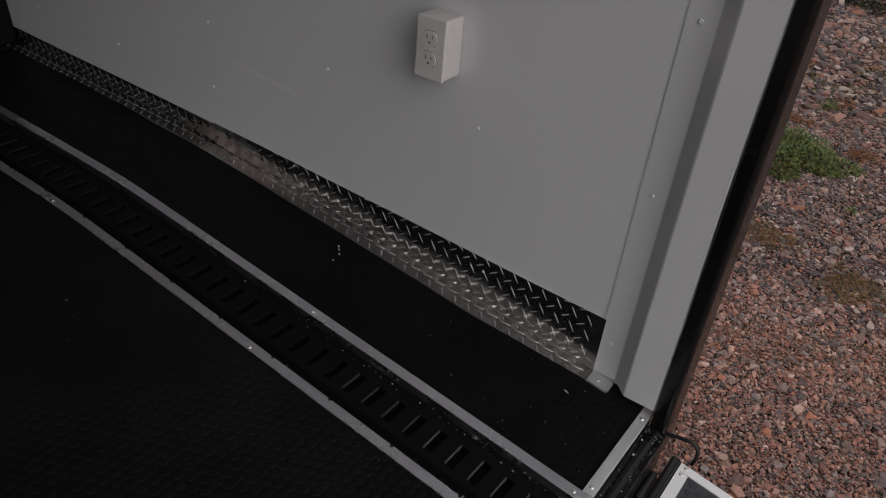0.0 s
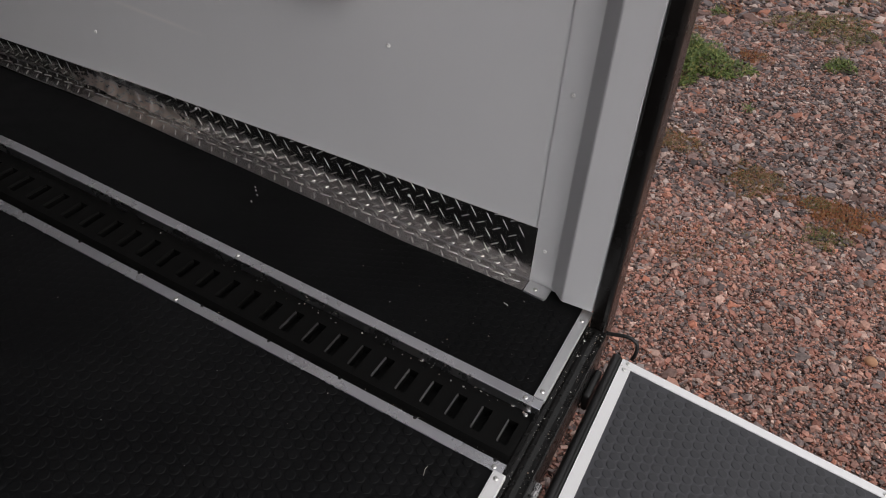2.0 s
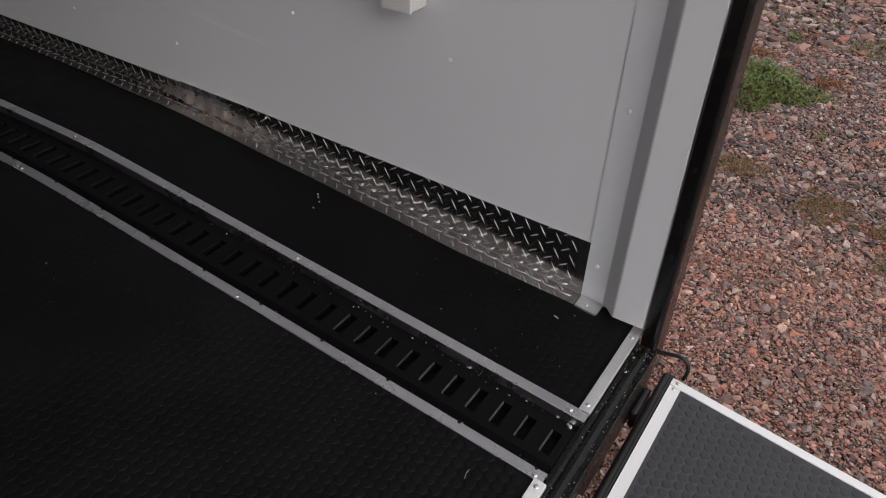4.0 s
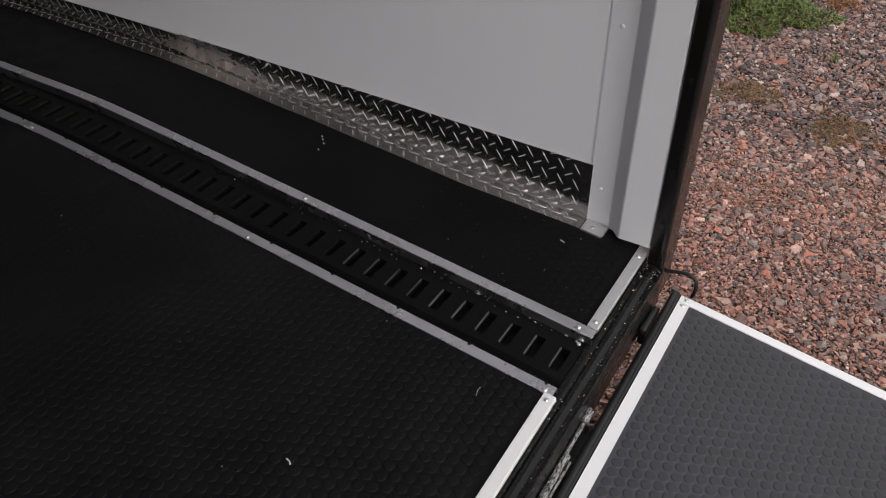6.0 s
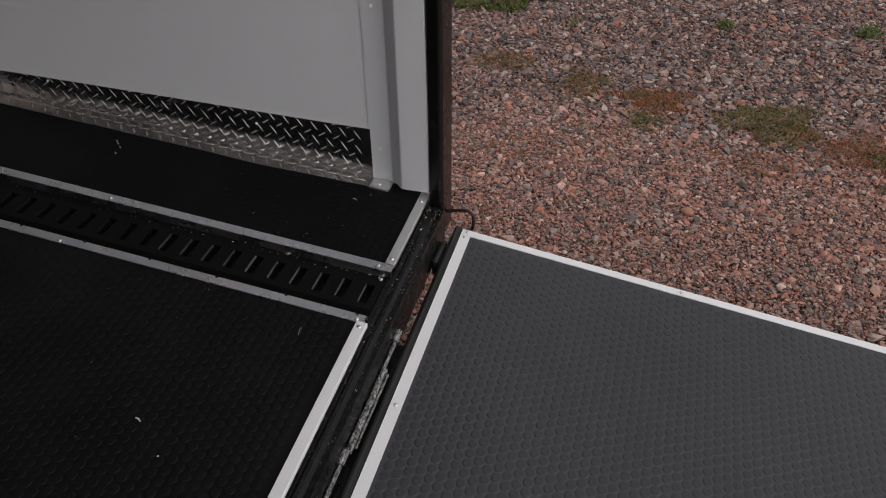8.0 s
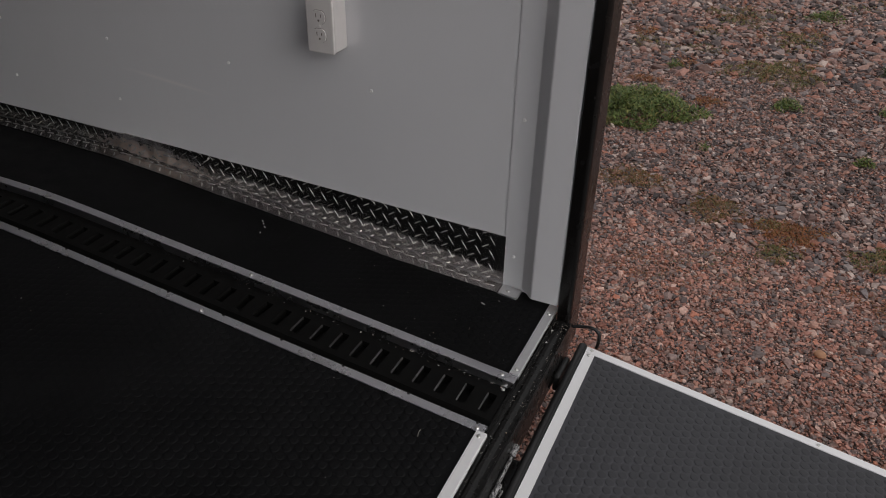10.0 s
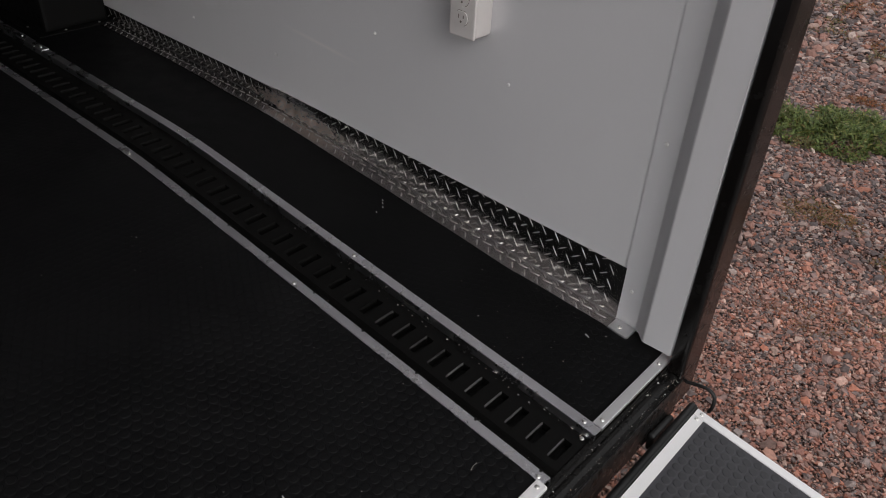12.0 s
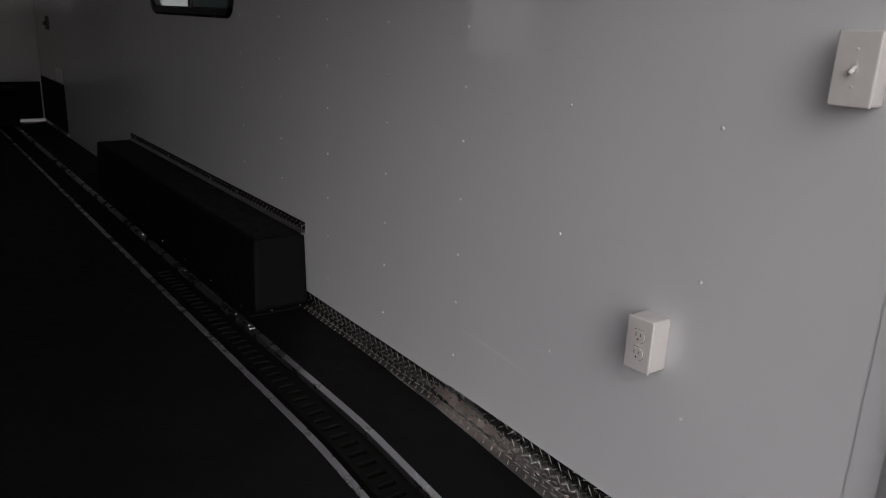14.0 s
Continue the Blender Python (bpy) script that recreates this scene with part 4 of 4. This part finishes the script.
FROSTED, SMOKED, TINT = glass("frosted_glass", (0.97, 0.98, 0.98), 0.35), glass("smoked_glass", (0.62, 0.65, 0.64), 0.0), glass("tinted_glass", (0.02, 0.026, 0.025), 0.05)
window()
side_door()
setting(part("trim_front_corner", box(FRONT + 0.001, FRONT + 0.016, -0.016, -0.001, LEVEL + 0.05, TOP, 0.003), WALL), "pale corner trim at the front wall", "trim")
setting(part("trim_front", box(FRONT + 0.001, FRONT + 0.012, -0.25, -0.001, LEVEL + 0.001, LEVEL + 0.03), ALU_CROSS), "bright metal base strip at the front wall", "trim")
setting(part("trim_side", box(FRONT + 0.013, -7.15, -0.010, -0.001, LEVEL + 0.001, LEVEL + 0.03), ALU), "bright metal base strip on the side wall", "trim")
guard = thing("wall_guard", (-7.7, 0, LEVEL), "black guard panel low on the side wall in the front corner", "wall guard", "front corner guards")
part("panel", box(FRONT + 0.002, -7.13, -0.006, -0.0005, LEVEL + 0.034, 0.585, 0.001), CARPET, guard)
guard = thing("wall_guard", (FRONT, -1.0, LEVEL), "black guard panel on the front wall with an added, unseen tread plate band", "wall guard", "front corner guards")
part("panel", box(FRONT + 0.0005, FRONT + 0.006, -INSIDE + 0.02, -0.018, LEVEL + 0.034, 0.52, 0.001), CARPET, guard)
# band added out of view, so that the side wall mirrors a bright streak
band = part("band", box(FRONT + 0.0065, FRONT + 0.010, -1.35, -0.40, 0.235, 0.325, 0.001), TREAD, guard, "unseen tread plate band added as a reflector")
lugs(lambda u, w, h: (FRONT + 0.010 + h, u, w), [(-1.33 + 0.0375 * i + dx, 0.255 + 0.04 * j + dz, lean) for i in range(24) for j in range(2) for dx, dz, lean in ((0, 0, -0.9), (0.0188, 0.02, 0.7))], band)
plate = thing("wall_plate", (-7.28, 0, 0.60), "pale plate on the side wall near the front", "wall plate")
part("cover", box(-7.41, -7.16, -0.012, -0.0005, 0.60, 0.72, 0.003), IVORY, plate)
latch = thing("door_latch", (-7.6, 0, 1.05), "small black latch on the side wall", "latch")
part("body", box(-7.66, -7.55, -0.03, -0.0005, 1.05, 1.17, 0.006), GLOSS, latch)
part("lever", box(-7.635, -7.575, -0.046, -0.0305, 1.09, 1.12, 0.004), GLOSS, latch)
case = thing("storage_case", (-8.1, -0.65, LEVEL), "black storage case standing at the front wall", "case")
part("body", box(-8.27, -7.98, -1.0, -0.27, LEVEL, 0.43, 0.03, 3), CARPET, case)
part("lid", box(-8.275, -7.975, -1.005, -0.265, 0.433, 0.49, 0.02, 3), CARPET, case)
joint = tagged(part("joint_plate", sweep([[(x, y, floor_z(x) + h) for y, h in ((-0.3215, -0.003), (-0.3215, 0.0035), (-0.316, 0.0062), (-0.298, 0.0062), (-0.2935, 0.0048), (-0.2935, 0.002))] for x in (-2.30, -2.28, -2.12, -2.10)]), ALU), "scuffed bright plate over the trim joint", "joint plate")
for x in (-2.27, -2.13):
    screw(SCREW, joint, x, -0.307, floor_z(x) + 0.0062)


# ---------------------------------------------------------------- weeds
def leaf_clump(name, cx, cy, rx, ry, high, count, size, seed, material, label, stems=0):
    """Small folded leaves in a mound with an uneven outline; some stems."""
    rng = np.random.default_rng(seed)
    a, q = rng.uniform(0, 2 * np.pi, count), np.sqrt(rng.uniform(0, 1, count))
    edge = 1 + 0.22 * np.sin(3 * a + seed) + 0.16 * np.sin(5 * a + 2 * seed) + 0.1 * np.sin(9 * a)
    x, y = cx + rx * q * edge * np.cos(a), cy + ry * q * edge * np.sin(a)
    gaps = np.sin(61 * x + seed) * np.sin(53 * y + 2 * seed) + 0.6 * np.sin(140 * x) * np.sin(127 * y + seed)
    keep = (gaps > rng.uniform(-1.8, 0.2, count) - 0.5 * (q < 0.5)) | (high > 0.05)
    x, y, q, count = x[keep], y[keep], q[keep], int(keep.sum())
    hump = np.clip(1 - q ** 2, 0, 1) * (0.65 + 0.35 * np.sin(23 * x + 3 * seed) * np.sin(19 * y))
    z = high * hump * rng.uniform(0.25, 1.0, count) + 0.006
    gz = -0.53 + 0.042 * (x - 0.5) + 0.012 * np.sin(1.7 * x + 0.9 * y) * np.sin(1.1 * y)
    turn, pitch, roll = rng.uniform(0, 2 * np.pi, count), rng.uniform(-0.3, 1.1, count), rng.uniform(-0.6, 0.6, count)
    s = size * rng.uniform(0.55, 1.35, count)
    leaf = np.array([(0, 0, 0), (0.42, 0.15, 0.05), (0.5, 0, 0.0), (0.42, -0.15, 0.05), (1, 0, -0.08)])
    tri = np.array([(0, 2, 1), (0, 3, 2), (1, 2, 4), (2, 3, 4)])
    p = leaf[None] * s[:, None, None]
    c, d = np.cos(roll)[:, None], np.sin(roll)[:, None]
    py, pz = c * p[..., 1] - d * p[..., 2], d * p[..., 1] + c * p[..., 2]
    c, d = np.cos(pitch)[:, None], np.sin(pitch)[:, None]
    px, pz = c * p[..., 0] - d * pz, d * p[..., 0] + c * pz
    c, d = np.cos(turn)[:, None], np.sin(turn)[:, None]
    px, py = c * px - d * py, d * px + c * py
    v = np.stack([px + x[:, None], py + y[:, None], pz + (z + gz)[:, None]], 2).reshape(-1, 3)
    f = (tri[None] + 5 * np.arange(count)[:, None, None]).reshape(-1, 3)
    ob = thing(name, (cx, cy, ground_z(cx, cy)), label, "weed", "weeds in the gravel")
    hang(new("foliage", raw_mesh("foliage", v, f, material)), ob)
    if stems:
        bm = bmesh.new()
        for k in range(stems):
            t, r = rng.uniform(0, 2 * np.pi), rng.uniform(0.1, 0.8)
            ex, ey = cx + rx * r * math.cos(t), cy + ry * r * math.sin(t)
            base = Vector((cx + 0.25 * (ex - cx), cy + 0.25 * (ey - cy), ground_z(cx, cy)))
            tip = Vector((ex, ey, ground_z(ex, ey) + high * (1 - 0.8 * r * r)))
            w = Vector((0.0016, 0.0012, 0))
            top = bm.verts.new(tip)
            three = [bm.verts.new(base + o) for o in (w, -w, Vector((0, 0.002, 0)))]
            for i in range(3):
                bm.faces.new((three[i], three[(i + 1) % 3], top))
        part("stem", bm, material, ob)
    return ob


GREEN, OLIVE, RUST = "bushy green weed growing in the gravel", "flat olive-green weed mat on the gravel", "flat rust-coloured weed mat on the gravel"
TUFT = "small green weed tuft in the gravel"
leaf_clump("weed", -0.20, 2.72, 0.27, 0.28, 0.17, 6400, 0.026, 1, LEAF, GREEN, 40)
leaf_clump("weed", -0.50, 2.62, 0.20, 0.17, 0.15, 2800, 0.026, 32, LEAF, GREEN, 20)
leaf_clump("weed", -0.36, 2.46, 0.09, 0.07, 0.05, 420, 0.020, 33, MOSS, "yellowing weed at the foot of a bushy one", 10)
leaf_clump("weed", 0.534, 3.05, 0.075, 0.07, 0.10, 460, 0.024, 2, LEAF, TUFT, 10)
leaf_clump("weed", 0.94, 2.42, 0.042, 0.04, 0.075, 170, 0.022, 3, LEAF, TUFT, 10)
leaf_clump("weed", 1.07, 3.14, 0.05, 0.045, 0.08, 200, 0.024, 4, LEAF, TUFT, 10)
leaf_clump("weed", 1.60, 2.43, 0.06, 0.05, 0.07, 300, 0.022, 11, LEAF, TUFT, 8)
leaf_clump("weed", 0.20, 2.30, 0.03, 0.03, 0.05, 90, 0.016, 12, LEAF, TUFT, 4)
BROWNISH = "low weed mat of olive and rust leaves on the gravel"
leaf_clump("weed", 1.12, 1.475, 0.19, 0.165, 0.034, 5600, 0.013, 5, MOSS, OLIVE)
leaf_clump("weed", 1.22, 1.40, 0.09, 0.07, 0.024, 700, 0.012, 26, RUSTY, "rust-coloured weed patch within an olive one")
leaf_clump("weed", 0.66, 1.565, 0.15, 0.115, 0.022, 2900, 0.013, 6, RUSTY, RUST)
leaf_clump("weed", 0.60, 1.60, 0.09, 0.06, 0.026, 620, 0.012, 27, MOSS, "thin olive weed patch on the gravel")
leaf_clump("weed", 0.63, 1.385, 0.085, 0.075, 0.022, 900, 0.012, 7, MOSS, "thin olive weed patch on the gravel")
leaf_clump("weed", 0.345, 1.66, 0.125, 0.135, 0.020, 2300, 0.012, 8, MIXED, BROWNISH)
leaf_clump("weed", -0.05, 1.83, 0.17, 0.11, 0.020, 2100, 0.012, 9, MIXED, BROWNISH)
leaf_clump("weed", 1.44, 1.31, 0.16, 0.14, 0.020, 2600, 0.012, 10, RUSTY, RUST)
leaf_clump("weed", 1.08, 1.16, 0.15, 0.10, 0.014, 800, 0.011, 25, RUSTY, "sparse rust-coloured weed on the gravel")
leaf_clump("weed", 1.51, 1.285, 0.06, 0.055, 0.024, 700, 0.012, 13, MOSS, OLIVE)
leaf_clump("weed", 1.54, 1.09, 0.07, 0.07, 0.024, 700, 0.012, 28, MOSS, OLIVE)
leaf_clump("weed", 0.20, 1.08, 0.20, 0.13, 0.012, 620, 0.010, 29, RUSTY, "sparse red sprouts among the gravel")
leaf_clump("weed", 0.45, 1.22, 0.20, 0.12, 0.012, 420, 0.010, 30, MOSS, "sparse olive sprouts among the gravel")
leaf_clump("weed", 0.85, 1.20, 0.14, 0.09, 0.012, 260, 0.010, 31, RUSTY, "sparse red sprouts among the gravel")
leaf_clump("weed", 0.12, 2.98, 0.10, 0.08, 0.03, 650, 0.016, 14, RUSTY, RUST)
leaf_clump("weed", -0.30, 3.25, 0.12, 0.06, 0.03, 600, 0.016, 15, RUSTY, RUST)
leaf_clump("weed", -0.18, 3.55, 0.06, 0.05, 0.06, 200, 0.022, 16, LEAF, TUFT, 6)
leaf_clump("weed", 0.43, 3.62, 0.30, 0.24, 0.055, 3200, 0.017, 17, MOSS, OLIVE, 30)
leaf_clump("weed", 0.50, 4.35, 0.2, 0.25, 0.05, 900, 0.022, 18, MOSS, OLIVE, 20)
leaf_clump("weed", 0.10, 4.9, 0.3, 0.35, 0.04, 1100, 0.022, 19, MOSS, OLIVE, 20)
leaf_clump("weed", -0.52, 4.3, 0.13, 0.10, 0.03, 450, 0.02, 20, RUSTY, RUST)
leaf_clump("weed", 1.34, 3.90, 0.33, 0.32, 0.20, 3600, 0.028, 21, DARK_LEAF, "dark bushy weed at the far side of the gravel", 30)
leaf_clump("weed", 0.65, 5.05, 0.14, 0.12, 0.10, 500, 0.03, 22, LEAF, GREEN, 12)
for k in range(26):
    rx, ry = -1.2 + 2.6 * noise.random(), 3.6 + 2.6 * noise.random()
    leaf_clump("weed", rx, ry, 0.08 + 0.1 * noise.random(), 0.07 + 0.1 * noise.random(), 0.02 + 0.03 * noise.random(), 240, 0.02, 40 + k, MOSS if k % 3 else RUSTY, "small dull weed in the far gravel")
leaf_clump("shrub", -0.55, 6.55, 0.75, 0.5, 0.75, 5200, 0.06, 23, SHRUB, "dark dense shrub at the edge of the yard", 60)
leaf_clump("shrub", 0.75, 6.95, 0.75, 0.5, 0.75, 4800, 0.06, 24, SHRUB, "dark dense shrub at the edge of the yard", 60)


# ---------------------------------------------------------------- loose stones and grit
def odd_stone():
    bm = bmesh.new()
    bmesh.ops.create_icosphere(bm, subdivisions=2, radius=0.021)
    for v in bm.verts:
        v.co *= 1 + 0.16 * noise.noise(v.co * 60)
        v.co.z *= 0.6
        v.co.y *= 0.8
    bm.transform(pose(0.816, 0.775, ground_z(0.816, 0.775) + 0.016, 6, 4, 20))
    return tagged(part("stone", bm, plastic("ochre_stone", (0.40, 0.21, 0.12), 0.8), None, "", True), "single ochre stone lying on the gravel", "stone")


odd_stone()


def scatter(name, count, seed, label, place, size):
    rng = np.random.default_rng(seed)
    v, f = [], []
    for k in range(count):
        x, y, z = place(rng)
        s = size * rng.lognormal(0, 0.45)
        a = rng.uniform(0, 6.28)
        b = len(v)
        for t in range(3):
            v.append((x + s * rng.uniform(0.6, 1.3) * math.cos(a + 2.1 * t), y + s * rng.uniform(0.5, 1.0) * math.sin(a + 2.1 * t), z))
        v.append((x, y, z + s * rng.uniform(0.4, 0.9)))
        f += [(b, b + 1, b + 3), (b + 1, b + 2, b + 3), (b + 2, b, b + 3)]
    ob = new(name, raw_mesh(name, np.array(v), np.array(f), GRIT))
    return tagged(ob, label, "grit", "", "stuff")


def on_side_mat(rng):
    x = 0.09 - abs(rng.normal(0, 0.3))
    y = rng.uniform(-0.28, -0.06)
    return x, y, floor_z(x) + 0.0006


def on_main_mat(rng):
    x, y = rng.uniform(-1.0, 0.09), rng.uniform(-1.2, -0.49)
    return x, y, floor_z(x) + 0.0006


def on_track(rng):
    x = 0.11 - abs(rng.normal(0, 0.35))
    y = rng.choice([rng.uniform(-0.45, -0.438), rng.uniform(-0.334, -0.318), rng.uniform(-0.334, -0.318)])
    return x, y, floor_z(x) - 0.018


def on_sill(rng):
    return rng.choice([rng.uniform(0.129, 0.138), rng.uniform(0.154, 0.164)]), -abs(rng.normal(0.05, 0.5)) - 0.04, -0.0208


scatter("grit", 30, 21, "pale grit on the wall side mat", on_side_mat, 0.0014)
scatter("grit", 40, 22, "pale grit on the main mat", on_main_mat, 0.0011)
scatter("grit", 64, 23, "pale grit in the cargo track", on_track, 0.0016)
scatter("grit", 210, 24, "pale grit on the rear sill", on_sill, 0.0010)
scatter("grit", 70, 25, "pale grit heaped in the sill corner", lambda rng: (rng.uniform(0.128, 0.167), -0.04 - abs(rng.normal(0, 0.05)), -0.0205), 0.0010)


def straw(name, points, radius, label, material):
    """A scrap lying on the mat, a thin crooked rod."""
    pts = [(x, y, floor_z(x) + 0.0012 + radius) for x, y in points]
    ob = thing(name, pts[0], label, "scrap", "scraps on the mats")
    part("rod", tube(pts, radius, 6), material, ob)
    return ob


STRAW = plastic("dry_straw", (0.30, 0.28, 0.25), 0.7)
CHIP = plastic("pale_chip", (0.62, 0.60, 0.58), 0.6)
straw("straw", ((0.012, -0.552), (0.0085, -0.541), (0.0095, -0.532)), 0.0006, "thin dry straw lying on the main mat", STRAW)
straw("wood_chip", ((-0.174, -0.827), (-0.167, -0.828), (-0.162, -0.832)), 0.0013, "small pale chip lying on the main mat", CHIP)
straw("wood_chip", ((-0.044, -0.100), (-0.038, -0.101), (-0.033, -0.103)), 0.0012, "small pale chip lying on the wall side mat", CHIP)
for x, y in ((-0.687, -0.096), (-0.678, -0.105), (-0.665, -0.117), (-0.660, -0.144)):
    straw("crumb", ((x, y), (x + 0.002, y - 0.0015), (x + 0.004, y - 0.002)), 0.0013, "white crumb lying on the wall side mat", CHIP)
